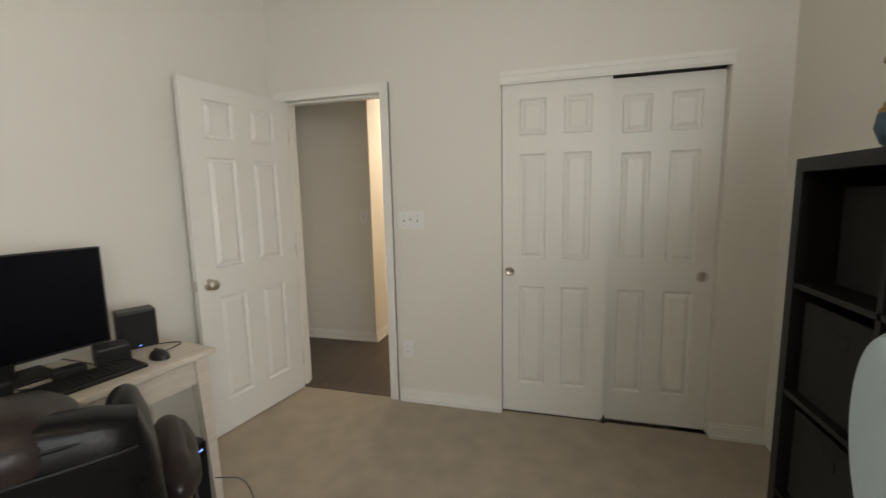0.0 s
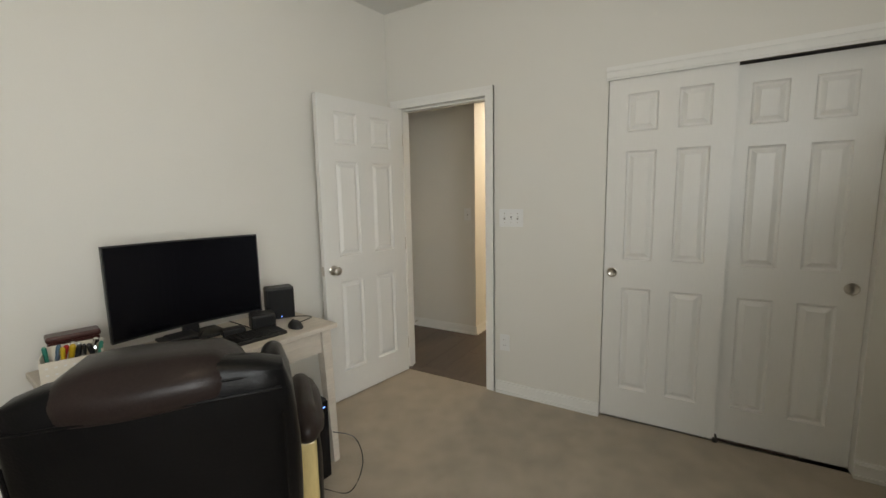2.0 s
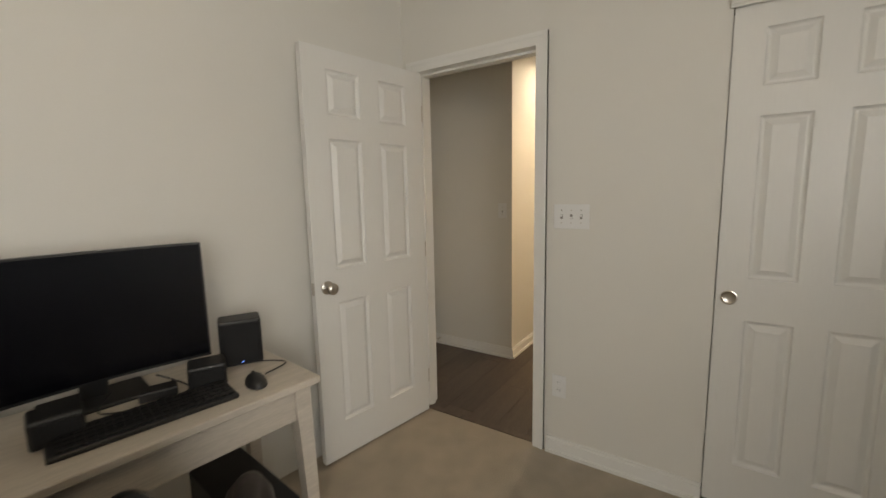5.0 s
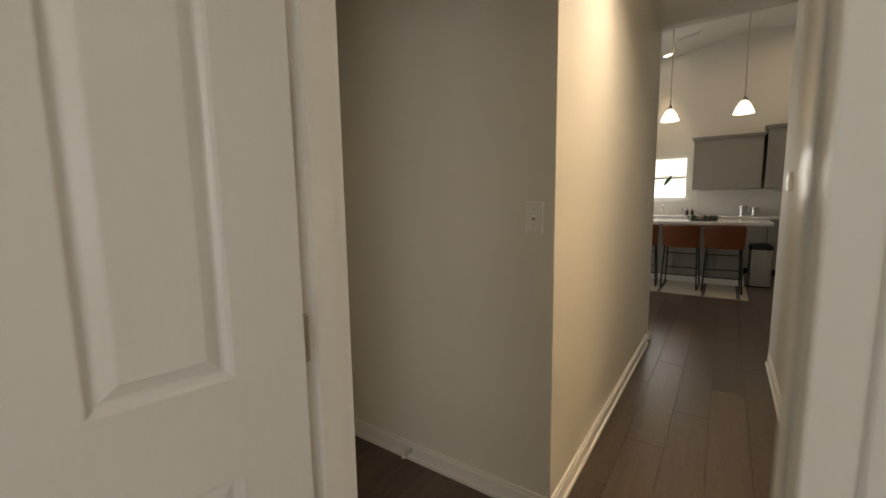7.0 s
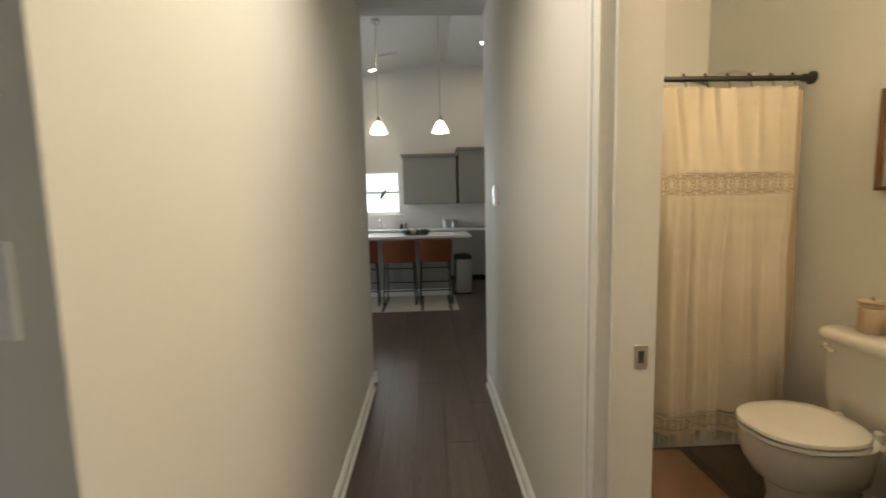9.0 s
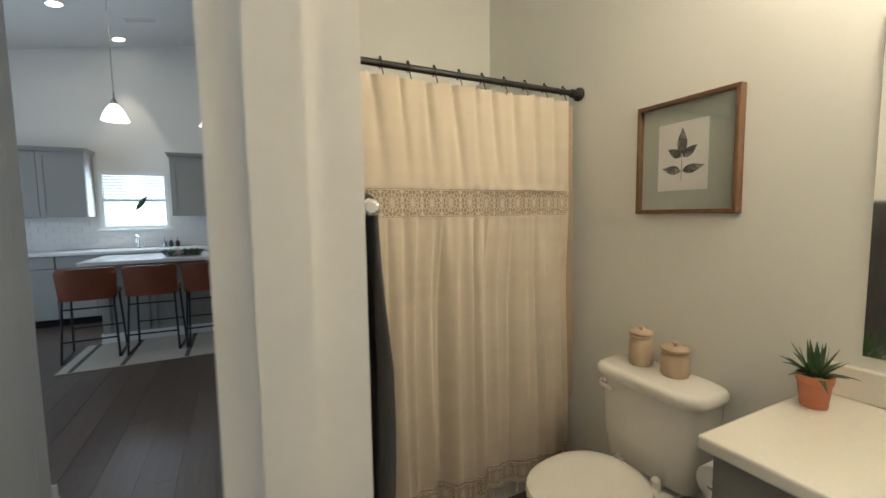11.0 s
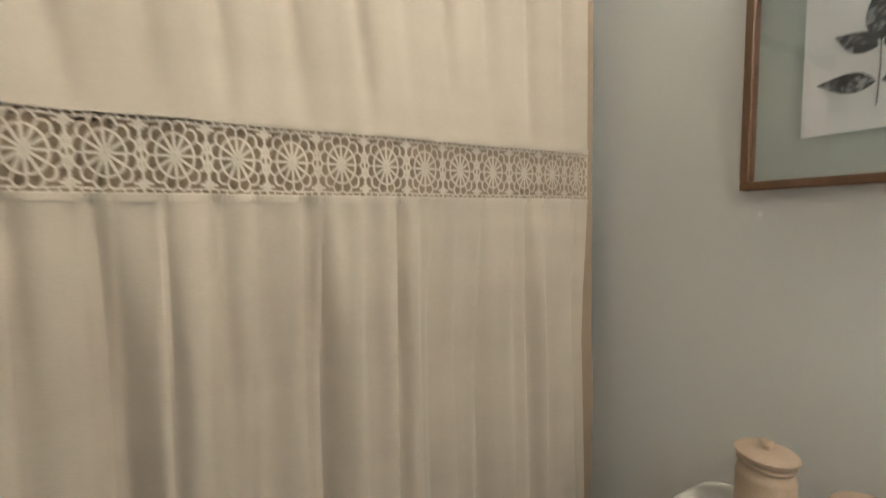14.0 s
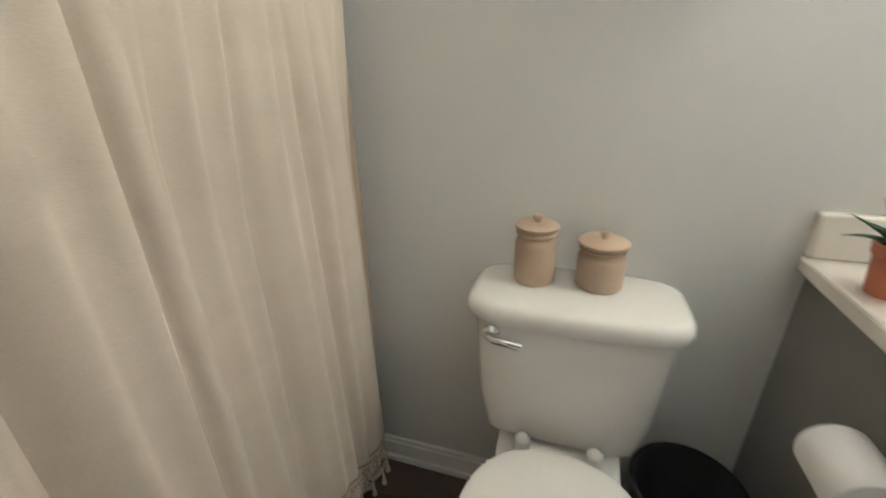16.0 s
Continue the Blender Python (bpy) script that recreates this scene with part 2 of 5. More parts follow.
def loft(rings):
    """Closed skin over rings of equal length, capped."""
    bm = bmesh.new()
    vs = [[bm.verts.new(p) for p in ring] for ring in rings]
    n = len(vs[0])
    for a, b in zip(vs, vs[1:]):
        for i in range(n):
            j = (i + 1) % n
            bm.faces.new((a[i], a[j], b[j], b[i]))
    bm.faces.new(vs[0][::-1])
    bm.faces.new(vs[-1])
    bmesh.ops.recalc_face_normals(bm, faces=bm.faces[:])
    return bm


def soft_box(x0, x1, y0, y1, z0, z1, r, seg=4, puff=0.0):
    """A cushion: rounded box whose faces swell by puff."""
    bm = B((x0, x1, y0, y1, z0, z1))
    bmesh.ops.subdivide_edges(bm, edges=bm.edges[:], cuts=7, use_grid_fill=True)
    c = Vector(((x0 + x1) / 2, (y0 + y1) / 2, (z0 + z1) / 2))
    h = Vector(((x1 - x0) / 2, (y1 - y0) / 2, (z1 - z0) / 2))
    for v in bm.verts:
        d = v.co - c
        q = Vector([max(-hh + r, min(hh - r, dd)) for dd, hh in zip(d, h)])
        o = d - q
        if o.length > 1e-6:
            o = o.normalized() * r
        u = [max(0, 1 - (dd / hh) ** 2) for dd, hh in zip(d, h)]
        w = sorted(u)[1] * sorted(u)[2]
        n = Vector([dd / hh if abs(abs(dd) - hh) < 1e-5 else 0 for dd, hh in zip(d, h)])
        v.co = c + q + o + n * puff * w
        v.co += 0.006 * noise.noise_vector(v.co * 6) if puff else Vector()
    return bm


def ring_pts(cx, cy, rx, ry, z, n=36, power=2.0, back=1.0):
    out = []
    for i in range(n):
        a = 2 * math.pi * i / n
        ca, sa = math.cos(a), math.sin(a)
        x = rx * math.copysign(abs(ca) ** (2 / power), ca)
        y = ry * math.copysign(abs(sa) ** (2 / power), sa)
        out.append((cx + x * (back if x > 0 else 1), cy + y, z))
    return out


# ---- structure ----
H1, H2, HV = 2.73, 2.62, 2.04
T = 0.115


def left_x(y):
    return -0.82 + 0.13 * y


# bedroom walls
structure("wall_north", B((-1.9, -0.735, 0, T, 0, H1), (-0.735, 0.015, 0, T, HV + 0.015, H1), (0.015, 0.764, 0, T, 0, H1), (0.764, 1.932, 0, T, 2.03, H1), (1.932, 2.32, 0, T, 0, H1)), WALL, "off-white painted bedroom wall with door and closet openings", "wall")
bm = bmesh.new()
prof = [(left_x(0), 0), (left_x(-4.2), -4.2), (left_x(-4.2) - T, -4.2), (left_x(0) - T, 0)]
lo = [bm.verts.new((x, y, 0)) for x, y in prof]
hi = [bm.verts.new((x, y, H1)) for x, y in prof]
for i in range(4):
    j = (i + 1) % 4
    bm.faces.new((lo[i], lo[j], hi[j], hi[i]))
bm.faces.new(lo), bm.faces.new(hi)
bmesh.ops.recalc_face_normals(bm, faces=bm.faces[:])
structure("wall_west", bm, WALL, "off-white painted bedroom side wall behind the desk", "wall")
structure("wall_east", B((2.2, 2.2 + T, -2.3, 0, 0, H1), (2.2, 2.2 + T, -4.2, -3.9, 0, H1), (2.2, 2.2 + T, -3.9, -2.3, 0, 0.85), (2.2, 2.2 + T, -3.9, -2.3, 2.15, H1)), WALL, "off-white painted bedroom wall behind the black shelf", "wall")
structure("wall_south", B((-1.5, 2.32, -4.2 - T, -4.2, 0, H1)), WALL, "off-white painted bedroom wall", "wall")
structure("ceiling_bedroom", B((-1.6, 2.32, -4.32, 0, H1, H1 + 0.1)), CEIL, "white painted bedroom ceiling", "ceiling")
structure("floor_carpet", B((-1.5, 2.32, -4.32, 0.02, -0.05, 0.0)), CARPET, "beige cut-pile bedroom carpet", "carpet")
structure("closet_shell", B((0.6, 2.32, 0.60, 0.66, 0, H1), (0.6, 0.66, T, 0.6, 0, H1), (2.26, 2.32, T, 0.6, 0, H1), (0.6, 2.32, T, 0.6, -0.05, 0.0)), WALL, "white painted closet interior behind sliding doors", "closet")
# hall and vestibule walls
structure("wall_vestibule", B((-1.9, -0.58, 1.01, 1.01 + T, 0, H2)), WALL, "pale painted wall facing the bedroom door", "wall")
structure("wall_hall_left", B((-0.58 - T, -0.58, 1.01 + T, 3.376, 0, H2)), WALL, "off-white painted hallway wall", "wall")
structure("wall_hall_right", B((0.27, 0.27 + T, T, 0.745, 0, H1), (0.27, 0.27 + T, 0.745, 1.495, HV + 0.015, H1), (0.27, 0.27 + T, 1.495, 3.376, 0, H1)), WALL, "off-white painted hallway wall with the bathroom doorway", "wall")
structure("wall_vestibule_end", B((-1.78 - T, -1.78, T, 0.145, 0, H2), (-1.78 - T, -1.78, 0.145, 0.885, HV + 0.015, H2), (-1.78 - T, -1.78, 0.885, 1.01, 0, H2)), WALL, "pale painted wall with a closed white door", "wall")
structure("ceiling_hall", B((-1.9, 0.27, T, 3.376, H2, H2 + 0.1)), CEIL, "white painted hallway ceiling", "ceiling")
# great room
RX, RZ, SL = 0.25, 3.97, 0.19
XW, XE = -4.2, 3.4


def gable(name, y0, y1, label, holes):
    """Gable wall of convex slabs, split in columns so that openings go through it."""
    bm = bmesh.new()
    xs = sorted({XW, XE, RX, *[h[0] for h in holes], *[h[1] for h in holes]})
    top = lambda x: RZ - SL * abs(x - RX) + 0.06
    for a, b in zip(xs, xs[1:]):
        spans = [(0, None)]
        for h in holes:
            if h[0] <= a and b <= h[1]:
                spans = [(0, h[2]), (h[3], None)] if h[2] > 0 else [(h[3], None)]
        for z0, z1 in spans:
            za, zb = (z1, z1) if z1 is not None else (top(a), top(b))
            p = [(a, y0, z0), (b, y0, z0), (b, y0, zb), (a, y0, za), (a, y1, z0), (b, y1, z0), (b, y1, zb), (a, y1, za)]
            v = [bm.verts.new(q) for q in p]
            for f in ((0, 1, 2, 3), (5, 4, 7, 6), (0, 4, 5, 1), (3, 2, 6, 7), (0, 3, 7, 4), (1, 5, 6, 2)):
                bm.faces.new([v[i] for i in f])
    bmesh.ops.recalc_face_normals(bm, faces=bm.faces[:])
    return structure(name, bm, WALL, label, "wall")


gable("wall_kitchen_back", 8.25, 8.37, "off-white gable wall above the kitchen cabinets", [(-1.46, -0.65, 1.20, 2.0)])
gable("wall_great_room_front", 3.378, 3.378 + T, "off-white wall around the end of the hallway", [(-0.58, 0.27, 0, H2)])
# the opening in this unseen wall is added to let daylight in
structure("wall_great_room_west", B((XW - T, XW, 3.378, 4.7, 0, 3.3), (XW - T, XW, 6.5, 8.37, 0, 3.3), (XW - T, XW, 4.7, 6.5, 0, 0.6), (XW - T, XW, 4.7, 6.5, 2.2, 3.3)), WALL, "off-white living room wall with an added, unseen window", "wall")
structure("wall_great_room_east", B((XE, XE + T, 3.378, 8.37, 0, 3.5)), WALL, "off-white painted living room wall", "wall")
bm = bmesh.new()
for xa, xb in ((XW - T, RX), (RX, XE + T)):
    za, zb = RZ - SL * abs(xa - RX), RZ - SL * abs(xb - RX)
    p = [(xa, 3.3, za), (xb, 3.3, zb), (xb, 8.4, zb), (xa, 8.4, za)]
    v = [bm.verts.new(q) for q in p] + [bm.verts.new((q[0], q[1], q[2] + 0.1)) for q in p]
    for f in ((0, 1, 2, 3), (4, 5, 6, 7), (0, 1, 5, 4), (1, 2, 6, 5), (2, 3, 7, 6), (3, 0, 4, 7)):
        bm.faces.new([v[i] for i in f])
bmesh.ops.recalc_face_normals(bm, faces=bm.faces[:])
structure("ceiling_vault", bm, CEIL, "white vaulted ceiling over the kitchen", "ceiling")
# bathroom
BX0, BX1, BY0, BY1 = 0.27 + T, 1.70, 0.66, 3.22
structure("wall_bath_east", B((BX1, BX1 + T, BY0, BY1 + T, 0, H1)), BATHWALL, "light grey painted bathroom wall behind the toilet", "wall")
structure("wall_bath_back", B((BX0, BX1, BY1, BY1 + T, 0, H1)), BATHWALL, "light grey painted wall above the bathtub", "wall")
structure("wall_bath_near", B((BX0, BX1, BY0 - 0.001, BY0 + 0.02, 0, H1)), BATHWALL, "light grey painted bathroom wall", "wall")
structure("wall_bath_west", B((BX0, BX0 + 0.004, 0.66, 0.745, 0, H1), (BX0, BX0 + 0.004, 0.745, 1.495, HV + 0.015, H1), (BX0, BX0 + 0.004, 1.495, BY1, 0, H1)), BATHWALL, "light grey painted bathroom wall with a towel bar", "wall")
structure("ceiling_bath", B((BX0, BX1 + T, BY0, BY1 + T, H1, H1 + 0.1)), CEIL, "white painted bathroom ceiling", "ceiling")
structure("subfloor", B((XW - T, XE + T, T, 8.4, -0.06, -0.012)), JOINT, "dark floor under the planks", "floor")


def baseboard(runs, label="white painted baseboard"):
    """runs: (x0, x1, y0, y1) footprints, each a two-step moulding."""
    bm = bmesh.new()
    for x0, x1, y0, y1, nx, ny in runs:
        for h0, h1, t in ((0.018, 0.070, 0.014), (0.070, 0.085, 0.009), (0.0, 0.018, 0.024)):
            a, b, c, d = x0, x1, y0, y1
            if nx > 0: b = a + t
            if nx < 0: a = b - t
            if ny > 0: d = c + t
            if ny < 0: c = d - t
            bb = B((a, b, c, d, h0, h1))
            me = bpy.data.meshes.new("tmp")
            bb.to_mesh(me)
            bb.free()
            bm.from_mesh(me)
            bpy.data.meshes.remove(me)
    return structure("baseboard", bm, TRIM, label, "baseboard")


baseboard([(0.073, 0.764, 0, 0, 0, -1), (1.932, 2.2, 0, 0, 0, -1)])
baseboard([(-1.78, -0.58, 1.01, 1.01, 0, -1)])
baseboard([(-0.58, -0.58, 1.0, 3.376, 1, 0), (-0.60, -0.56, 3.493, 3.493, 0, 1)])
baseboard([(0.27, 0.27, 1.56, 3.376, -1, 0), (0.27, 0.27, T, 0.68, -1, 0), (0.075, 0.27, T, T, 0, 1)])
baseboard([(BX1, BX1, 1.55, 2.53, -1, 0), (BX0 + 0.004, BX0 + 0.004, 1.56, 2.45, 1, 0)])
baseboard([(XW, -0.58, 3.493, 3.493, 0, 1), (0.27, XE, 3.493, 3.493, 0, 1)])


def casing_y(name, x0, x1, z, y, ny, w=0.058, t=0.016):
    """Door trim on a wall that faces along y."""
    ya, yb = (y - t, y) if ny < 0 else (y, y + t)
    yc, yd = (y - t - 0.004, y) if ny < 0 else (y, y + t + 0.004)
    e = w * 0.35
    structure(name, B((x0 - w, x0, ya, yb, 0, z + w), (x1, x1 + w, ya, yb, 0, z + w), (x0, x1, ya, yb, z, z + w),
                      (x0 - w, x0 - w + e, yc, yd, 0, z + w), (x1 + w - e, x1 + w, yc, yd, 0, z + w), (x0 - w + e, x1 + w - e, yc, yd, z + w - e, z + w)),
              TRIM, "white painted moulded door casing", "door casing")


def casing_x(name, y0, y1, z, x, nx, w=0.058, t=0.016):
    xa, xb = (x - t, x) if nx < 0 else (x, x + t)
    xc, xd = (x - t - 0.004, x) if nx < 0 else (x, x + t + 0.004)
    e = w * 0.35
    structure(name, B((xa, xb, y0 - w, y0, 0, z + w), (xa, xb, y1, y1 + w, 0, z + w), (xa, xb, y0, y1, z, z + w),
                      (xc, xd, y0 - w, y0 - w + e, 0, z + w), (xc, xd, y1 + w - e, y1 + w, 0, z + w), (xc, xd, y0 - w + e, y1 + w - e, z + w - e, z + w)),
              TRIM, "white painted moulded door casing", "door casing")


casing_y("trim_bedroom_door", -0.72, 0.0, HV, 0, -1)
casing_y("trim_bedroom_door_hall", -0.72, 0.0, HV, T, 1)
casing_x("trim_bath_door", 0.76, 1.48, HV, 0.27, -1)
casing_x("trim_bath_door_inner", 0.76, 1.48, HV, BX0 + 0.004, 1)
casing_x("trim_hall_door", 0.16, 0.87, HV, -1.78, 1)
structure("jamb_bedroom_door", B((-0.735, -0.72, 0, T, 0, HV), (0, 0.015, 0, T, 0, HV), (-0.735, 0.015, 0, T, HV, HV + 0.015), (-0.72, -0.708, 0.04, T - 0.02, 0, HV), (-0.005, 0, 0.04, T - 0.02, 0, HV), (-0.708, -0.005, 0.04, T - 0.02, HV - 0.012, HV)), TRIM, "white painted door jamb with stop", "door jamb")
structure("jamb_bath_door", B((0.27, BX0 + 0.004, 1.48, 1.495, 0, HV), (0.27, BX0 + 0.004, 0.745, 0.76, 0, HV), (0.27, BX0 + 0.004, 0.745, 1.495, HV, HV + 0.015), (0.29, 0.345, 1.468, 1.48, 0, HV), (0.29, 0.345, 0.76, 0.772, 0, HV), (0.29, 0.345, 0.772, 1.468, HV - 0.012, HV)), TRIM, "white painted bathroom door jamb with stop", "door jamb")
structure("jamb_hall_door", B((-1.78 - T, -1.78, 0.87, 0.885, 0, HV), (-1.78 - T, -1.78, 0.145, 0.16, 0, HV), (-1.78 - T, -1.78, 0.145, 0.885, HV, HV + 0.015)), TRIM, "white painted door jamb", "door jamb")
structure("threshold_strip", B((-0.72, 0.0, 0.012, 0.05, -0.01, 0.006)), FLOORW, "dark wood strip between carpet and planks", "threshold")


def knob(parent, x, z, y, side, name="knob", material=NICKEL):
    axis = Matrix.Translation((x, y, z)) @ Matrix.Rotation(radians(90 if side < 0 else -90), 4, "X")
    return part(name, lathe([(0.026, 0), (0.033, 0.002), (0.033, 0.006), (0.026, 0.010), (0.012, 0.014), (0.011, 0.030), (0.020, 0.036), (0.027, 0.046), (0.028, 0.054), (0.022, 0.062), (0.008, 0.066)], 28, None, axis), material, parent, "satin nickel round knob", True)


PANELS = ((0.192, 0.823, 0), (0.994, 1.622, 0), (1.729, 1.938, 0))


def six_panel(name, label, w, h, m, t=0.035, kind="structure"):
    """Moulded six-panel door: x from 0 to w, y from -t/2 to t/2."""
    d = thing(name, label, "door", m, "", kind)
    st, mu = 0.166 * w, 0.160 * w
    cols = ((st, (w - mu) / 2), ((w + mu) / 2, w - st))
    zs = [(a * h / 2.03, b * h / 2.03) for a, b, _ in PANELS]
    r = t / 2
    boxes = [(0, st, -r, r, 0, h), (w - st, w, -r, r, 0, h), (cols[0][1], cols[1][0], -r, r, 0, h)]
    edges = [0, *[z for q in zs for z in q], h]
    for c0, c1 in cols:
        boxes += [(c0, c1, -r, r, edges[i], edges[i + 1]) for i in (0, 2, 4, 6)]
        boxes += [(c0, c1, -r + 0.0135, r - 0.0135, a, b) for a, b in zs]
    for q in boxes:
        part("stile" if q[5] - q[4] > 1.9 else "rail" if q[3] > r - 0.001 else "panel_core", B(q), DOOR, d)
    for c0, c1 in cols:
        for a, b in zs:
            bm = bmesh.new()
            for s in (-1, 1):
                # moulding slope, groove and raised field
                lev = ((0.0, r), (0.005, r - 0.009), (0.012, r - 0.0130), (0.017, r - 0.0125), (0.036, r - 0.003), (0.038, r - 0.0015))
                rings = [[bm.verts.new((x, s * y, z)) for x, z in ((c0 + o, a + o), (c1 - o, a + o), (c1 - o, b - o), (c0 + o, b - o))] for o, y in lev]
                for q, q2 in zip(rings, rings[1:]):
                    for i in range(4):
                        bm.faces.new((q[i], q[(i + 1) % 4], q2[(i + 1) % 4], q2[i]))
                bm.faces.new(rings[-1])
            bmesh.ops.recalc_face_normals(bm, faces=bm.faces[:])
            part("panel", bm, DOOR, d)
    return d


# bedroom door, open against the side wall
leaf = six_panel("door_1", "white six-panel bedroom door standing wide open", 0.73, 2.02, Matrix.Translation((-0.72, -0.004, 0.012)) @ Matrix.Rotation(radians(-99.5), 4, "Z") @ Matrix.Translation((0.0, 0.0175, 0)))
knob(leaf, 0.665, 0.905, 0.0175, 1)
knob(leaf, 0.665, 0.905, -0.0175, -1)
part("latch_plate", B((0.7295, 0.7315, -0.012, 0.012, 0.875, 0.935)), NICKEL, leaf, "satin nickel latch plate")
for z in (0.22, 1.02, 1.80):
    part("hinge", B((-0.0115, 0.001, -0.016, 0.016, z - 0.045, z + 0.045), bevel=0.002), NICKEL, leaf, "satin nickel hinge")
hd = six_panel("door_2", "closed white six-panel door at the hallway end", 0.705, 2.02, Matrix.Translation((-1.80, 0.1625, 0.012)) @ Matrix.Rotation(radians(90), 4, "Z"))
for z in (0.33, 1.03, 1.76):
    part("hinge", B((0.700, 0.714, -0.028, -0.016, z - 0.045, z + 0.045), bevel=0.002), NICKEL, hd, "satin nickel hinge")
knob(hd, 0.065, 0.9, -0.0175, -1)
bd = six_panel("door_3", "white six-panel bathroom door folded back inside", 0.71, 2.02, Matrix.Translation((0.40, 0.735, 0.012)))
knob(bd, 0.645, 0.905, 0.0175, 1)
for nm, bx in (("strike_plate_bath", (0.350, 0.385, 1.4765, 1.4815, 0.890, 0.950)), ("strike_plate_bedroom", (-0.0025, 0.003, 0.006, 0.036, 0.885, 0.945))):
    s = structure(nm, B(bx, bevel=0.001), NICKEL, "satin nickel strike plate in the jamb", "strike plate")
part("latch_hole", B((0.360, 0.374, 1.4755, 1.477, 0.905, 0.935)), SLOT, bpy.data.objects["strike_plate_bath"])
# closet doors
cl = six_panel("closet_door", "white six-panel sliding closet door with finger pull", 0.603, 2.012, pose(0.7685, 0.030, 0.012), kind="thing")
cr = six_panel("closet_door", "white six-panel sliding closet door on the rear track", 0.595, 2.008, pose(1.335, 0.076, 0.003), kind="thing")
for d, x in ((cl, 0.045), (cr, 0.540)):
    axis = Matrix.Translation((x, -0.0175, 0.905)) @ Matrix.Rotation(radians(90), 4, "X")
    part("finger_pull", lathe([(0.029, -0.001), (0.030, 0.003), (0.025, 0.004), (0.021, 0.001), (0.004, 0.0005)], 28, None, axis), NICKEL, d, "satin nickel round finger pull", True)
    tagged(d, group="closet doors")
structure("closet_header", B((0.755, 1.94, -0.018, 0, 2.025, 2.075), (0.755, 1.94, -0.024, 0, 2.06, 2.085), (0.755, 1.94, -0.012, 0, 2.015, 2.03)), TRIM, "white moulded header above the sliding closet doors", "trim")
structure("closet_track", B((0.766, 1.93, 0.004, 0.10, 2.022, 2.032)), SLOT, "dark metal sliding door track", "track")
part("door_guide", B((1.362, 1.385, 0.0, 0.09, 0.0, 0.025), bevel=0.003), SLOT, bpy.data.objects["closet_track"])


def wall_plate(name, label, m, w, h, toggles, outlet=False):
    """Cover plate in the local xz plane, facing -y."""
    p = thing(name, label, "electrical outlet" if outlet else "light switch", m)
    part("plate", B((-w / 2, w / 2, -0.006, 0, -h / 2, h / 2), bevel=0.0025, seg=2), PLATE, p)
    if outlet:
        for z in (-0.02, 0.02):
            part("socket", B((-0.016, 0.016, -0.008, -0.005, z - 0.014, z + 0.014), bevel=0.002), PLATE, p)
            for x in (-0.006, 0.006):
                part("slot", B((x - 0.001, x + 0.001, -0.0086, -0.0078, z - 0.002, z + 0.007)), SLOT, p)
    for i in range(toggles):
        x = (i - (toggles - 1) / 2) * 0.046
        # flat darker patch for the slot's shade, nothing is cut out
        part("toggle_recess", B((x - 0.006, x + 0.006, -0.0068, -0.0055, -0.011, 0.011)), RECESS, p)
        up = 1 if i % 2 == 0 else -1
        part("toggle", B((x - 0.0045, x + 0.0045, -0.016, -0.006, min(0, up * 0.01), max(0, up * 0.01)), bevel=0.001), PLATE, p)
        for z in (-0.03, 0.03):
            part("screw", lathe([(0.003, -0.001), (0.003, 0.001)], 8, None, Matrix.Translation((x, -0.0065, z)) @ Matrix.Rotation(radians(90), 4, "X")), NICKEL, p)
    return p


wall_plate("light_switch", "white triple toggle light switch plate beside the door", pose(0.180, 0, 1.235), 0.168, 0.117, 3)
wall_plate("power_outlet", "white double power outlet low on the wall", pose(0.135, 0, 0.369), 0.072, 0.117, 0, True)
wall_plate("light_switch", "white single toggle light switch on the hallway wall", pose(-0.660, 1.01, 1.21), 0.072, 0.117, 1)
wall_plate("light_switch", "white light switch plate near the hallway end", pose(-0.58, 3.22, 1.24, 0, 0, 90), 0.072, 0.117, 1)
th = thing("thermostat", "white wall thermostat with a lit display", "thermostat", pose(0.27, 2.98, 1.36, 0, 0, -90))
part("case", B((-0.045, 0.045, -0.022, 0, -0.06, 0.06), bevel=0.006, seg=2), WHITEPL, th)
part("display", B((-0.03, 0.03, -0.0235, -0.021, 0.0, 0.035)), glow("pale_lcd", (0.75, 0.85, 0.9), 0.8), th, "pale lit display")
ds = thing("door_stop", "spring door stop on the baseboard", "door stop", pose(-1.275, 0.996, 0.055))
pts = [(0.007 * math.cos(a), -0.004 - a * 0.0014, 0.007 * math.sin(a)) for a in [i * math.pi / 5 for i in range(75)]]
part("spring", tube(pts, 0.0016, 5), NICKEL, ds)
part("tip", lathe([(0.009, 0), (0.010, 0.006), (0.006, 0.012)], 12, None, Matrix.Translation((0, -0.066, 0)) @ Matrix.Rotation(radians(90), 4, "X")), WHITEPL, ds, "white rubber tip")


def can_light(x, y, z, tilt=0.0):
    c = thing("recessed_light", "round white recessed ceiling light, lit", "ceiling light", pose(x, y, z, 0, tilt, 0), "recessed ceiling lights")
    part("trim_ring", lathe([(0.094, 0.0), (0.094, -0.006), (0.07, -0.010), (0.07, 0.0)], 32), WHITEPL, c)
    part("diffuser", lathe([(0.069, -0.003), (0.069, -0.007), (0.03, -0.008)], 32), CANLIT, c, "glowing diffuser")


can_light(-0.165, 1.50, H2)
ta = math.degrees(math.atan(SL))
for x, y in ((-1.05, 7.97), (-1.40, 6.98)):
    can_light(x, y, RZ - SL * (RX - x), -ta)
can_light(0.81, 7.2, RZ - SL * (0.81 - RX), ta)


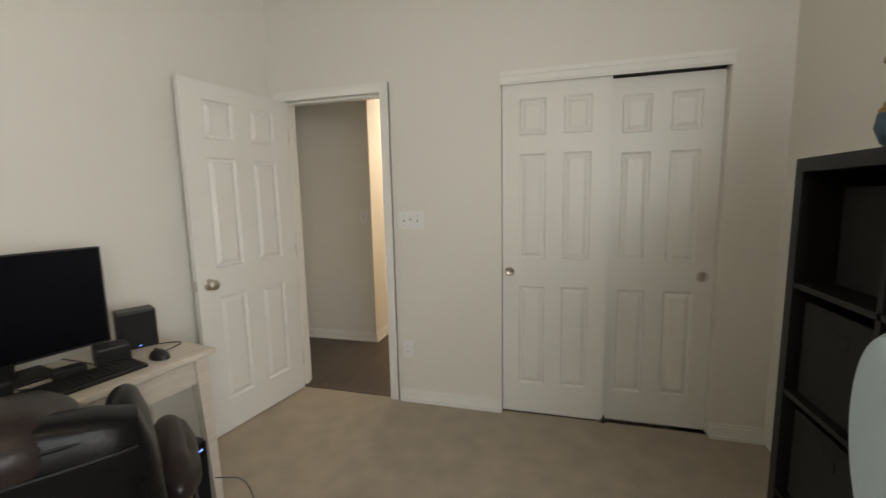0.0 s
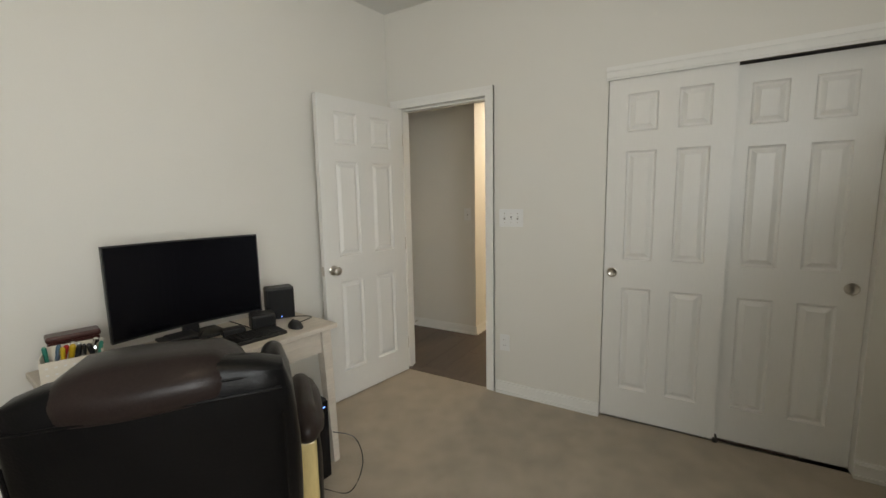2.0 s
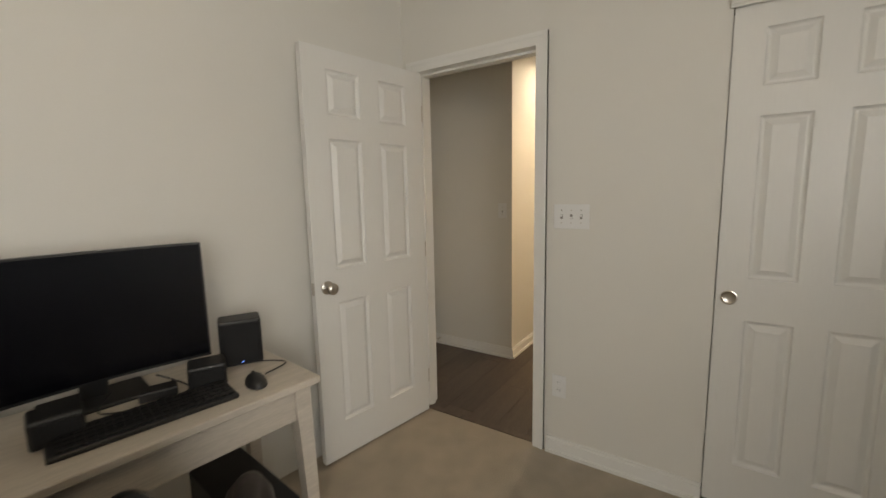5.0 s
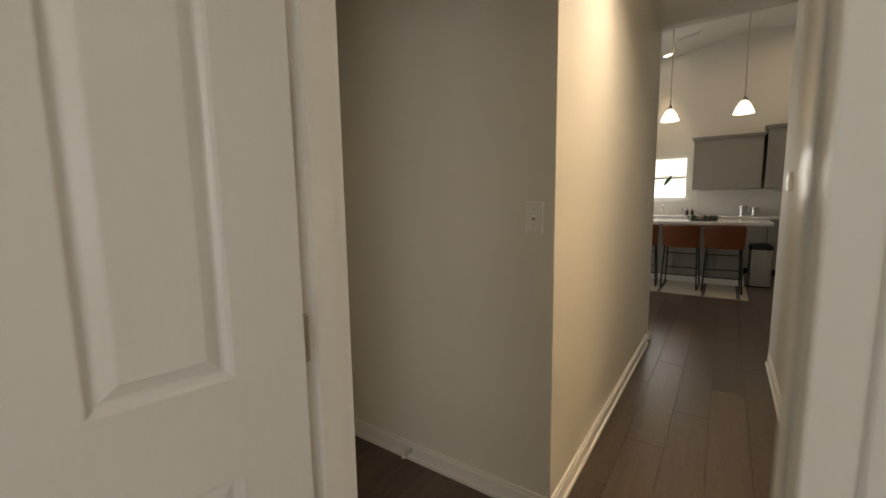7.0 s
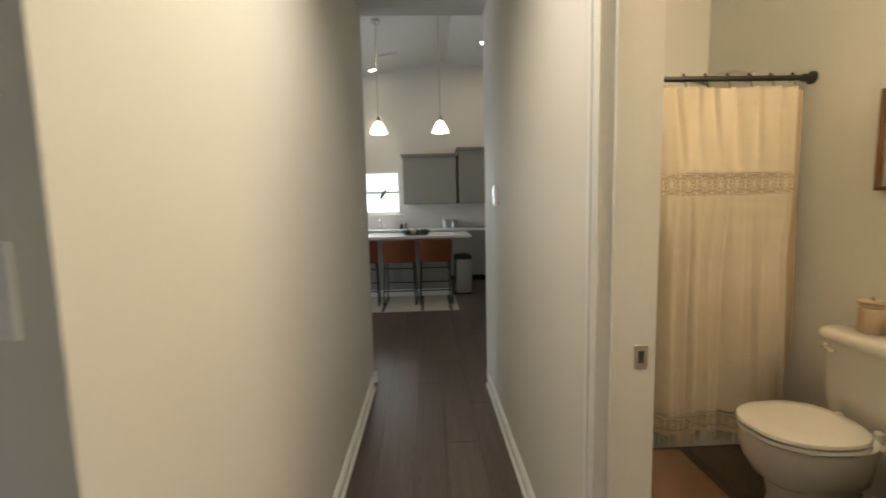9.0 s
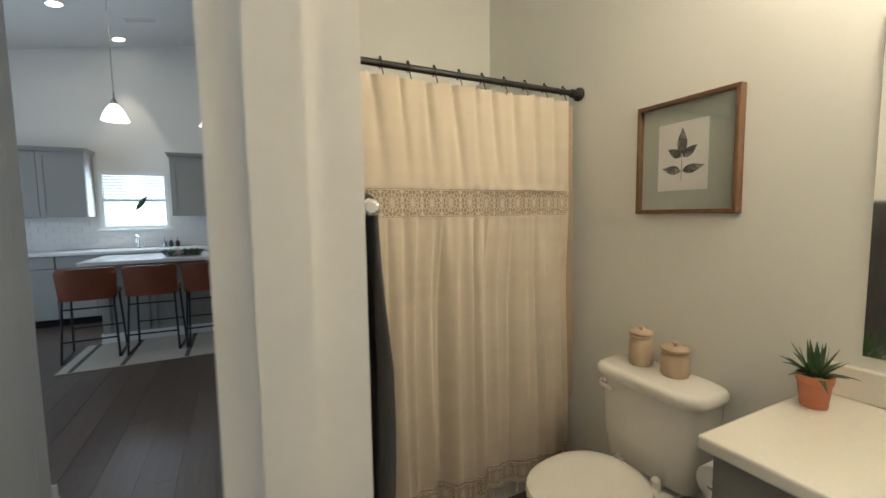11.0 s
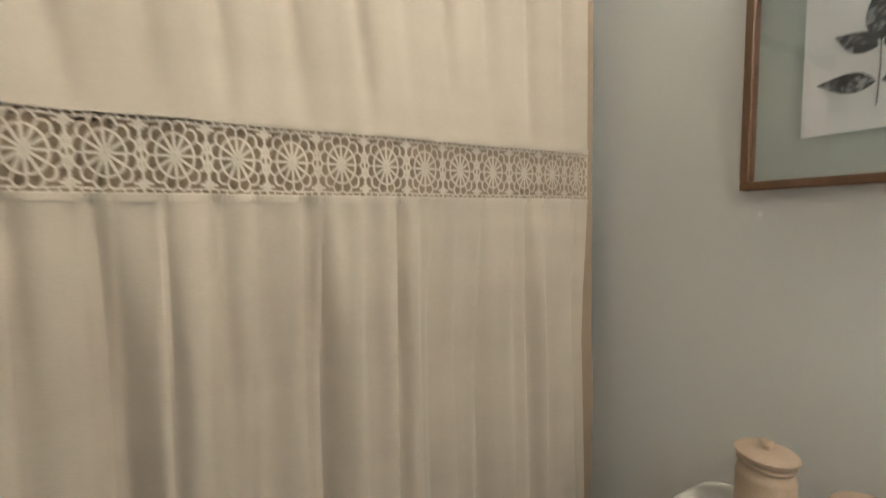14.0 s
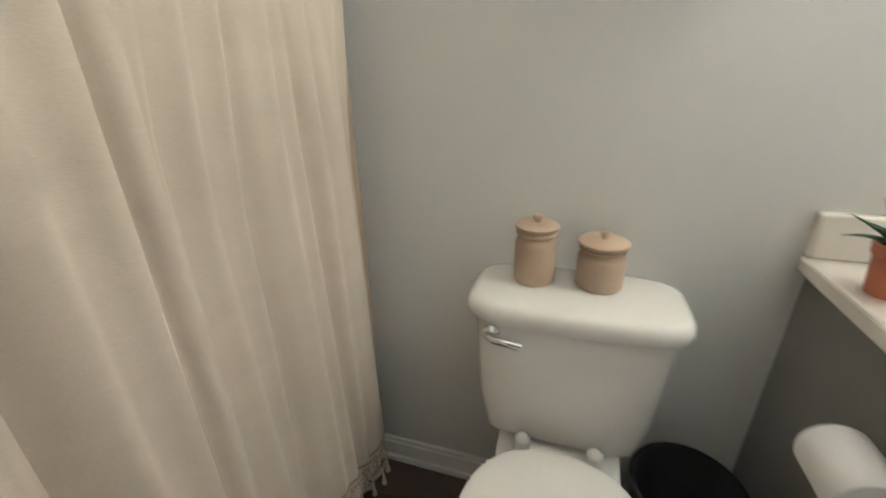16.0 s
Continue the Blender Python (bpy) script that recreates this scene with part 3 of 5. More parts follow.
def window(name, label, m, w, h, blind=True):
    """Sash window: local x across, z up from the sill, y outward."""
    o = thing(name, label, "window", m, "", "structure")
    f = 0.045
    part("window_frame", B((0, f, -0.01, 0.09, 0, h), (w - f, w, -0.01, 0.09, 0, h), (f, w - f, -0.01, 0.09, 0, f), (f, w - f, -0.01, 0.09, h - f, h), (f, w - f, 0.03, 0.08, h * 0.48, h * 0.48 + 0.04)), TRIM, o)
    part("window_sill", B((-0.04, w + 0.04, -0.05, 0.0, -0.03, 0.0), bevel=0.006), TRIM, o)
    for a, b in ((f, h * 0.48), (h * 0.48 + 0.04, h - f)):
        p = part("pane", B((f, w - f, 0.055, 0.059, a, b)), GLASS, o)
        p.visible_shadow = False
    if blind:
        for i in range(9):
            z = h - f - 0.03 - i * 0.042
            part("blind_slat", B((f + 0.004, w - f - 0.004, 0.0, 0.02, z, z + 0.016)), TRIM, o)
    return o


window("window_1", "white sash window above the kitchen sink with raised blind", pose(-1.46, 8.25, 1.20), 0.81, 0.80)
window("window_2", "white sash bedroom window with daylight", pose(2.2, -2.3, 0.85, 0, 0, -90), 1.6, 1.3, False)
# unseen window, added to go with the side daylight lamp
window("unseen_window", "white unseen window added for daylight in the living room", pose(XW, 4.7, 0.6, 0, 0, 90), 1.8, 1.6, False)
bk = structure("backdrop", B((-3.6, 2.0, 9.6, 9.62, -0.3, 4.5)), DAY, "overexposed daylight outside the kitchen window", "backdrop")
structure("ground", B((-60, 60, -60, 60, -0.4, -0.3)), mat("lawn", (0.06, 0.09, 0.03), 0.9, var=0.4), "lawn around the house", "ground")


# ---- bedroom things ----
DK = pose(-0.345, -1.095, 0, 0, 0, -6)  # front far corner of the desk; local x to the wall is negative, y along the front is negative
desk = thing("desk", "whitewashed wood writing desk against the side wall", "desk", DK)
DW, DL = 0.50, 1.07
part("desktop", B((-DW, 0, -DL, 0, 0.725, 0.750), bevel=0.003), ASHWOOD, desk)
part("apron", B((-0.055, -0.035, -DL + 0.08, -0.08, 0.61, 0.725)), ASHWOOD, desk)
part("apron", B((-DW + 0.03, -DW + 0.05, -DL + 0.08, -0.08, 0.61, 0.725)), ASHWOOD, desk)
for y in (-0.06, -DL + 0.04):
    part("apron", B((-DW + 0.08, -0.06, y, y + 0.02, 0.61, 0.725)), ASHWOOD, desk)
for x, y, dx, dy in ((-0.075, -0.085, 0.03, 0.03), (-DW + 0.02, -0.085, -0.0, 0.03), (-0.075, -DL + 0.03, 0.03, -0.02), (-DW + 0.02, -DL + 0.03, 0, -0.02)):
    rings = []
    for k, s in ((0, 0.034), (1, 0.055)):
        ox, oy = x + dx * (1 - k), y + dy * (1 - k)
        rings.append([(ox, oy, 0.725 * k), (ox + s, oy, 0.725 * k), (ox + s, oy + s, 0.725 * k), (ox, oy + s, 0.725 * k)])
    part("leg", loft(rings), ASHWOOD, desk)

mon = thing("monitor", "large black curved computer monitor, switched off", "monitor", pose(-0.765, -1.58, 0.752, 0, 0, 82))
bm = bmesh.new()
cols = []
for i in range(25):
    u = -0.31 + 0.62 * i / 24
    bow = 0.32 * u * u
    cols.append([bm.verts.new((u, yy - bow, zz)) for yy, zz in ((0.0, 0.065), (0.0, 0.460), (0.028, 0.460), (0.028, 0.065))])
for a, b in zip(cols, cols[1:]):
    for k in range(4):
        bm.faces.new((a[k], a[(k + 1) % 4], b[(k + 1) % 4], b[k]))
bm.faces.new(cols[0]), bm.faces.new(cols[-1])
bmesh.ops.recalc_face_normals(bm, faces=bm.faces[:])
part("bezel", bm, BLACK, mon)
bm = bmesh.new()
prev = None
for i in range(25):
    u = -0.304 + 0.608 * i / 24
    cur = [bm.verts.new((u, -0.0015 - 0.32 * u * u, z)) for z in (0.074, 0.454)]
    if prev:
        bm.faces.new((prev[0], cur[0], cur[1], prev[1]))
    prev = cur
part("screen", bm, SCREEN, mon, "dark glossy screen")
part("neck", B((-0.035, 0.035, 0.03, 0.06, 0.0, 0.24), bevel=0.008), BLACK, mon)
part("foot", B((-0.13, 0.13, -0.06, 0.11, 0.0, 0.012), bevel=0.004), BLACK, mon)


def speaker(name, label, m, w, d, h):
    s = thing(name, label, "speaker", m)
    part("cabinet", B((-w / 2, w / 2, -d / 2, d / 2, 0, h), bevel=0.008, seg=2), BLACK, s)
    part("grille", B((-w / 2 + 0.008, w / 2 - 0.008, -d / 2 - 0.004, -d / 2, 0.01, h - 0.01), bevel=0.003), BIN, s, "black fabric grille")
    part("led", B((-0.004, 0.004, -d / 2 - 0.005, -d / 2 - 0.003, 0.013, 0.016)), BLUELED, s, "tiny blue status light")
    return s


speaker("speaker", "black desktop speaker at the desk's end", pose(-0.70, -1.165, 0.752, 0, 0, 62), 0.14, 0.10, 0.168)
speaker("speaker", "small black speaker under the monitor", pose(-0.62, -1.33, 0.752, 0, 0, 65), 0.11, 0.10, 0.075)
speaker("speaker", "small black speaker under the monitor", pose(-0.64, -1.70, 0.752, 0, 0, 80), 0.11, 0.10, 0.075)
hub = thing("usb_hub", "small black box with cables on the desk", "hub", pose(-0.66, -1.46, 0.752, 0, 0, 70))
part("case", B((-0.05, 0.05, -0.03, 0.03, 0, 0.03), bevel=0.005, seg=2), BLACK, hub)
kb = thing("keyboard", "black full-size keyboard on the desk", "keyboard", pose(-0.535, -1.53, 0.752, 3, 0, 80))
part("case", B((-0.215, 0.215, -0.065, 0.065, 0, 0.016), bevel=0.004), BLACK, kb)
for r in range(5):
    for c in range(20):
        if r == 4 and 4 < c < 10:
            continue
        x, y = -0.200 + c * 0.0203, 0.042 - r * 0.0215
        part("key", B((x, x + 0.017, y - 0.009, y + 0.009, 0.016, 0.022)), BLACK, kb)
part("key", B((-0.10, 0.0, -0.053, -0.035, 0.016, 0.022)), BLACK, kb)
ms = thing("mouse", "black computer mouse with cable", "mouse", pose(-0.475, -1.25, 0.752, 0, 0, 75))
bm = bmesh.new()
bmesh.ops.create_uvsphere(bm, u_segments=20, v_segments=12, radius=1)
for v in bm.verts:
    v.co = Vector((v.co.x * 0.032, v.co.y * 0.055, max(-0.0, v.co.z) * 0.036))
part("shell", bm, BLACK, ms, "", True)
part("wheel", lathe([(0.009, -0.004), (0.009, 0.004)], 14, None, Matrix.Translation((0, 0.025, 0.027)) @ Matrix.Rotation(radians(90), 4, "Y")), SLOT, ms)


def cable(name, label, pts, r=0.0025, material=BLACK):
    pv = [Vector(p) for p in pts]
    out = []
    for i in range(len(pv) - 1):
        p0, p1, p2, p3 = pv[max(i - 1, 0)], pv[i], pv[i + 1], pv[min(i + 2, len(pv) - 1)]
        for k in range(8):
            t = k / 8
            out.append(0.5 * ((2 * p1) + (p2 - p0) * t + (2 * p0 - 5 * p1 + 4 * p2 - p3) * t * t + (3 * p1 - p0 - 3 * p2 + p3) * t ** 3))
    out.append(pv[-1])
    return tagged(part(name, tube(out, r, 6), material, None, "", True), label, "cable")


cable("cable", "black mouse cable on the desk", [(-0.50, -1.20, 0.76), (-0.53, -1.10, 0.757), (-0.60, -1.12, 0.757), (-0.68, -1.20, 0.757), (-0.76, -1.30, 0.757)])
cable("cable", "black speaker cable on the desk", [(-0.72, -1.17, 0.80), (-0.74, -1.22, 0.775), (-0.68, -1.33, 0.757), (-0.60, -1.42, 0.757), (-0.66, -1.50, 0.757)])
cable("cable", "black monitor cable on the desk", [(-0.72, -1.44, 0.80), (-0.64, -1.38, 0.757), (-0.58, -1.44, 0.757), (-0.67, -1.60, 0.757), (-0.75, -1.55, 0.78)])
cable("cable", "thin black cable looping on the carpet", [(-0.20, -1.30, 0.30), (-0.12, -1.24, 0.26), (-0.07, -1.25, 0.15), (-0.13, -1.29, 0.01), (-0.30, -1.33, 0.005)])

# pen box at the far end of the desk
pb = thing("pen_organizer", "cream perforated box full of pens and tools", "pen holder", pose(-0.72, -2.03, 0.752, 0, 0, 70))
w, d, h = 0.17, 0.13, 0.115
part("box", B((-w / 2, w / 2, -d / 2, -d / 2 + 0.005, 0, h * 0.8), (-w / 2, w / 2, d / 2 - 0.005, d / 2, 0, h), (-w / 2, -w / 2 + 0.005, -d / 2 + 0.005, d / 2 - 0.005, 0, h * 0.9), (w / 2 - 0.005, w / 2, -d / 2 + 0.005, d / 2 - 0.005, 0, h * 0.9), (-w / 2, w / 2, -d / 2, d / 2, 0, 0.005)), CREAMPL, pb)
for k in range(6):
    for j in range(3):
        part("perforation", B((-0.07 + k * 0.024, -0.062 + k * 0.024, -d / 2 - 0.0012, -d / 2 + 0.001, 0.02 + j * 0.024, 0.026 + j * 0.024)), WHITEPL, pb)
for i, mm in enumerate((GREENP, BLUEW, REDP, YELP, YELP, BLACK, STEEL, STEEL, BLACK, CHROME, GREENP, BLACK)):
    x, y = -0.068 + 0.0125 * i, random.uniform(-0.04, 0.04)
    lean = Matrix.Translation((x, y, 0.008)) @ Euler((random.uniform(-0.3, 0.3), random.uniform(-0.3, 0.3), 0)).to_matrix().to_4x4()
    pen = thing("pen", "pen or small tool standing in the cream box", "pen", pb.matrix_basis @ lean, "pens in the box")
    r = random.uniform(0.005, 0.010)
    part("barrel", lathe([(r, 0), (r, 0.085), (r * 0.8, 0.092)], 10), mm, pen)
    part("cap", lathe([(r * 1.1, 0.0925), (r * 1.1, 0.118), (r * 0.6, 0.124)], 10), mm, pen)
rb = thing("wooden_box", "small dark red wooden box behind the pens", "box", pose(-0.85, -1.985, 0.752, 0, 0, 78))
part("body", B((-0.075, 0.075, -0.035, 0.035, 0, 0.115), bevel=0.004), REDWOOD, rb)
part("lid", B((-0.08, 0.08, -0.04, 0.04, 0.1155, 0.14), bevel=0.008, seg=2), REDWOOD, rb)

# recliner seen from behind
CH = pose(-0.220, -1.890, 0, 0, 0, -126.9)
ch = thing("recliner_chair", "dark brown leather recliner chair turned towards the desk", "armchair", CH)
HWD = 0.303
bm = soft_box(-HWD, HWD, 0.20, 0.34, 0.28, 0.955, 0.045, puff=0.022)
for v in bm.verts:
    v.co.y += (v.co.z - 0.5) * 0.16
    v.co.z += 0.006 * (1 - (v.co.x / HWD) ** 2)
part("backrest", bm, LEATHER, ch, "", True)
bm = soft_box(-0.175, 0.225, 0.10, 0.365, 0.845, 0.985, 0.062, puff=0.018)
for v in bm.verts:
    v.co.y += (v.co.z - 0.5) * 0.10
part("head_pillow", bm, LEATHER2, ch, "padded brown leather head roll", True)
for s in (-1, 1):
    bm = soft_box(s * (HWD - 0.045) - 0.045, s * (HWD - 0.045) + 0.045, 0.06, 0.30, 0.40, 0.932 if s < 0 else 0.905, 0.045, puff=0.02)
    for v in bm.verts:
        v.co.y += (v.co.z - 0.5) * 0.13
    part("wing", bm, LEATHER, ch, "", True)
seam = [Vector((-HWD + 0.02 + 2 * (HWD - 0.02) * i / 20, 0.408 - 0.02 * abs(i / 10 - 1) ** 4, 0.885 + 0.006 * (1 - (i / 10 - 1) ** 2))) for i in range(21)]
part("piping", tube(seam, 0.005, 6), LEATHER, ch, "stitched leather piping", True)
part("piping", tube([p + Vector((0, -0.010, 0.042)) for p in seam], 0.0045, 6), LEATHER, ch, "stitched leather piping", True)
for s in (-1, 1):
    part("side_piping", tube([(s * (HWD - 0.018), 0.355 + 0.16 * (z - 0.5), z) for z in [0.3 + 0.04 * i for i in range(14)]], 0.005, 6), LEATHER, ch, "", True)
    part("armrest", soft_box(s * (HWD + 0.05) - 0.052, s * (HWD + 0.05) + 0.052, -0.36, 0.10, 0.51, 0.62, 0.05, puff=0.02), LEATHER2, ch, "", True)
    part("side_panel", soft_box(s * (HWD + 0.05) - 0.05, s * (HWD + 0.05) + 0.05, -0.34, 0.02, 0.14, 0.52, 0.03, puff=0.01), LEATHER, ch, "", True)
    part("arm_support", B((s * (HWD + 0.05) - 0.03, s * (HWD + 0.05) + 0.03, 0.02, 0.09, 0.08, 0.53), bevel=0.008, seg=2), GOLDW, ch, "pale wood arm support")
part("seat", soft_box(-HWD + 0.03, HWD - 0.03, -0.36, 0.2, 0.30, 0.48, 0.06, puff=0.03), LEATHER, ch, "", True)
part("base_ring", lathe([(0.30, 0.0), (0.31, 0.01), (0.31, 0.035), (0.27, 0.05)], 40, None, Matrix.Translation((0, -0.05, 0))), GOLDW, ch, "pale wood swivel base")
part("column", lathe([(0.06, 0.05), (0.05, 0.1), (0.05, 0.30)], 24, None, Matrix.Translation((0, -0.05, 0))), BLACKMETAL, ch)

# computer case under the desk's end
pc = thing("computer_tower", "black computer tower on the carpet under the desk", "computer", pose(-0.50, -1.30, 0, 0, 0, -6))
part("case", B((-0.22, 0.20, -0.10, 0.08, 0.015, 0.42), bevel=0.006), BLACK, pc)
part("front_panel", B((0.20, 0.215, -0.095, 0.075, 0.02, 0.415), bevel=0.004), SCREEN, pc, "glossy black front")
part("power_light", B((0.2155, 0.217, 0.03, 0.055, 0.385, 0.390)), BLUELED, pc, "small blue power light")
for x in (-0.18, 0.16):
    for y in (-0.08, 0.05):
        part("foot", B((x, x + 0.02, y, y + 0.02, 0, 0.015)), BLACK, pc)

# cube shelf
SX, SY, CW = 1.80, -0.945, 0.351
sh = thing("cube_shelf", "tall black cube shelf holding fabric bins", "shelf", pose(SX, SY, 0))
part("side_panel", B((0, 0.39, -0.04, 0, 0, 1.475), bevel=0.001), BLACKWOOD, sh)
part("side_panel", B((0, 0.39, -0.04 - 2 * CW - 0.04, -2 * CW - 0.04, 0, 1.475), bevel=0.001), BLACKWOOD, sh)
part("top", B((0, 0.39, -2 * CW - 0.04, -0.04, 1.435, 1.475)), BLACKWOOD, sh)
part("bottom", B((0, 0.39, -2 * CW - 0.04, -0.04, 0.0, 0.04)), BLACKWOOD, sh)
part("divider", B((0.003, 0.39, -0.04 - CW - 0.008, -0.04 - CW + 0.008, 0.04, 1.435)), BLACKWOOD, sh)
for i in (1, 2, 3):
    part("shelf_board", B((0.003, 0.39, -2 * CW - 0.04, -0.04, 0.04 + i * 0.349 - 0.008, 0.04 + i * 0.349 + 0.008)), BLACKWOOD, sh)
part("back", B((0.385, 0.392, -2 * CW - 0.06, -0.02, 0.02, 1.45)), BLACKWOOD, sh)
for r in range(4):
    for c in range(2):
        x0 = SX + (0.10 if r == 3 else 0.03)
        y0 = SY - 0.055 - c * CW
        z0 = 0.04 + r * 0.349 + 0.010
        b = thing("fabric_bin", "black fabric storage bin in the cube shelf", "storage bin", pose(x0, y0, z0), "fabric bins")
        hh = 0.29
        part("body", B((0, 0.01, -0.315, 0, 0, hh), (0.01, 0.27, -0.01, 0, 0, hh), (0.01, 0.27, -0.315, -0.305, 0, hh), (0.27, 0.28, -0.315, 0, 0, hh), (0.01, 0.27, -0.305, -0.01, 0, 0.01)), BIN, b)
        part("handle_slot", B((-0.003, 0.001, -0.205, -0.115, hh - 0.085, hh - 0.052), bevel=0.0012), BIN, b, "dark cut-out handle slot")
vs = thing("vase", "woven basket vase in tan and blue bands", "vase", pose(2.03, -1.06, 1.476))
pf = [(0.055, 0), (0.085, 0.03), (0.10, 0.07), (0.095, 0.11), (0.07, 0.16), (0.065, 0.19), (0.085, 0.245), (0.09, 0.255)]
part("foot_band", lathe(pf[:4], 28), BLUEW, vs, "blue woven band", True)
part("body", lathe([(0.0952, 0.1102)] + pf[4:7], 28), BASKET, vs, "", True)
part("rim", lathe([(0.086, 0.2452), (0.094, 0.25), (0.092, 0.262)], 28), BASKET, vs, "", True)
for k in range(8):
    z = 0.12 + k * 0.016
    r = 0.0955 - 0.028 * min(1, (z - 0.11) / 0.055) + max(0, z - 0.19) * 0.35
    part("weave_ring", tube([(r * math.cos(2 * math.pi * i / 24), r * math.sin(2 * math.pi * i / 24), z) for i in range(25)], 0.004, 5), BASKET, vs)
# unidentified round pale shell standing near the shelf; the stand is added
rf = thing("round_shape", "unidentified pale round shape on a stand, blue daylight in its colour", "fan", pose(1.700, -1.624, 0, 0, 0, 0))
part("round_disc", lathe([(0.05, -0.05), (0.20, -0.045), (0.225, -0.02), (0.23, 0.0), (0.225, 0.02), (0.20, 0.045), (0.05, 0.05)], 48, None, Matrix.Translation((0, 0, 0.915)) @ Matrix.Rotation(radians(72), 4, "Z") @ Matrix.Rotation(radians(90), 4, "X")), ROUNDW, rf, "", True)
part("pole", lathe([(0.018, 0.03), (0.018, 0.70)], 16), WHITEPL, rf)
part("base", lathe([(0.15, 0.0), (0.15, 0.012), (0.05, 0.03)], 32), WHITEPL, rf)

fan = thing("ceiling_fan", "white ceiling fan with a lit bowl light", "ceiling fan", pose(0.75, -2.35, 0))
part("canopy", lathe([(0.07, H1), (0.065, H1 - 0.04), (0.02, H1 - 0.06)], 28), WHITEPL, fan, "", True)
part("rod", lathe([(0.012, 2.55), (0.012, H1 - 0.05)], 12), WHITEPL, fan)
part("motor", lathe([(0.05, 2.40), (0.10, 2.42), (0.11, 2.50), (0.06, 2.55)], 32), WHITEPL, fan, "", True)
part("light_cup", lathe([(0.03, 2.34), (0.05, 2.36), (0.05, 2.40)], 24), WHITEPL, fan, "", True)
for i in range(5):
    part("blade", B((0.13, 0.62, -0.06, 0.06, 2.455, 2.463), bevel=0.003), WHITEPL, fan, "", False, Matrix.Rotation(radians(72 * i + 20), 4, "Z"))
    part("blade_iron", B((0.09, 0.18, -0.02, 0.02, 2.447, 2.455)), WHITEPL, fan, "", False, Matrix.Rotation(radians(72 * i + 20), 4, "Z"))

# ---- kitchen ----
def shaker(name, label, m, w, h, d, doors, category="cabinet", crown=False, drawers=0, material=GREYCAB, handles=False):
    """Cabinet: local x across, -y is the front, z up."""
    c = thing(name, label, category, m)
    part("body", B((0, w, -d, 0, 0, h)), material, c)
    n = doors
    dw = (w - 0.006 * (n + 1)) / n
    z1 = h - (0.16 if drawers else 0.0) - 0.006
    for i in range(n):
        x0 = 0.006 + i * (dw + 0.006)
        dd = part("door", B((x0, x0 + dw, -d - 0.012, -d - 0.001, 0.006, z1)), material, c)
        f = 0.06
        part("door_frame", B((x0, x0 + f, -d - 0.020, -d - 0.012, 0.006, z1), (x0 + dw - f, x0 + dw, -d - 0.020, -d - 0.012, 0.006, z1), (x0 + f, x0 + dw - f, -d - 0.020, -d - 0.012, 0.006, 0.006 + f), (x0 + f, x0 + dw - f, -d - 0.020, -d - 0.012, z1 - f, z1)), material, dd)
        if drawers:
            part("drawer", B((x0, x0 + dw, -d - 0.020, -d - 0.001, h - 0.155, h - 0.006), bevel=0.002), material, c)
    if crown:
        part("crown", B((-0.02, w + 0.02, -d - 0.04, 0, h, h + 0.03), (-0.035, w + 0.035, -d - 0.055, 0, h + 0.03, h + 0.05)), material, c)
    return c


shaker("wall_cabinet", "grey painted upper kitchen cabinet", pose(-0.575, 8.248, 1.375), 0.95, 0.83, 0.33, 2, crown=True)
shaker("wall_cabinet", "taller grey painted upper kitchen cabinet", pose(0.42, 8.248, 1.375), 0.80, 0.93, 0.36, 1, crown=True)
shaker("wall_cabinet", "grey painted upper kitchen cabinet beside the window", pose(-2.45, 8.248, 1.375), 0.95, 0.83, 0.33, 2, crown=True)
for i in range(5):
    o = shaker("base_cabinet", "grey painted base cabinet with drawer", pose(-2.55 + i * 0.76, 8.248, 0.10), 0.755, 0.79, 0.60, 2, drawers=1)
    part("toe_kick", B((0, 0.755, -0.53, 0, -0.1, 0)), BLACKWOOD, o)
tagged(part("kitchen_worktop", B((-2.56, 1.26, 7.61, 8.248, 0.892, 0.928), bevel=0.003), QUARTZ), "white quartz worktop along the kitchen wall", "worktop")
bs = thing("backsplash", "white subway tile backsplash", "backsplash", pose(0, 8.25, 0), "", "structure")
me_tile = None
for r in range(5):
    for c in range(25):
        x, z = -2.5 + c * 0.153 + (0.076 if r % 2 else 0), 0.935 + r * 0.078
        if x > 1.15 or (z > 1.1 and -1.66 < x < -0.6):
            continue
        if me_tile is None:
            t0 = part("tile", B((0, 0.149, -0.010, -0.001, 0, 0.074), bevel=0.0015), TILE, bs, m=pose(x, 0, z))
            me_tile = t0.data
        else:
            t0 = new("tile", me_tile)
            t0.parent = bs
            t0.matrix_basis = pose(x, 0, z)
isl = thing("kitchen_island", "grey kitchen island with white quartz top", "kitchen island", pose(0, 0, 0))
part("body", B((-1.10, 0.18, 6.52, 7.08, 0.0, 0.872)), GREYCAB, isl)
for i in range(3):
    for x in (-1.07 + i * 0.42, -0.72 + i * 0.42):
        part("panel_moulding", B((x, x + 0.04, 6.508, 6.52, 0.13, 0.84)), GREYCAB, isl)
part("skirting", B((-1.115, 0.195, 6.505, 7.09, 0.0, 0.10)), TRIM, isl)
part("countertop", B((-1.19, 0.455, 6.22, 7.12, 0.872, 0.910), bevel=0.004), QUARTZ, isl, "white quartz top")


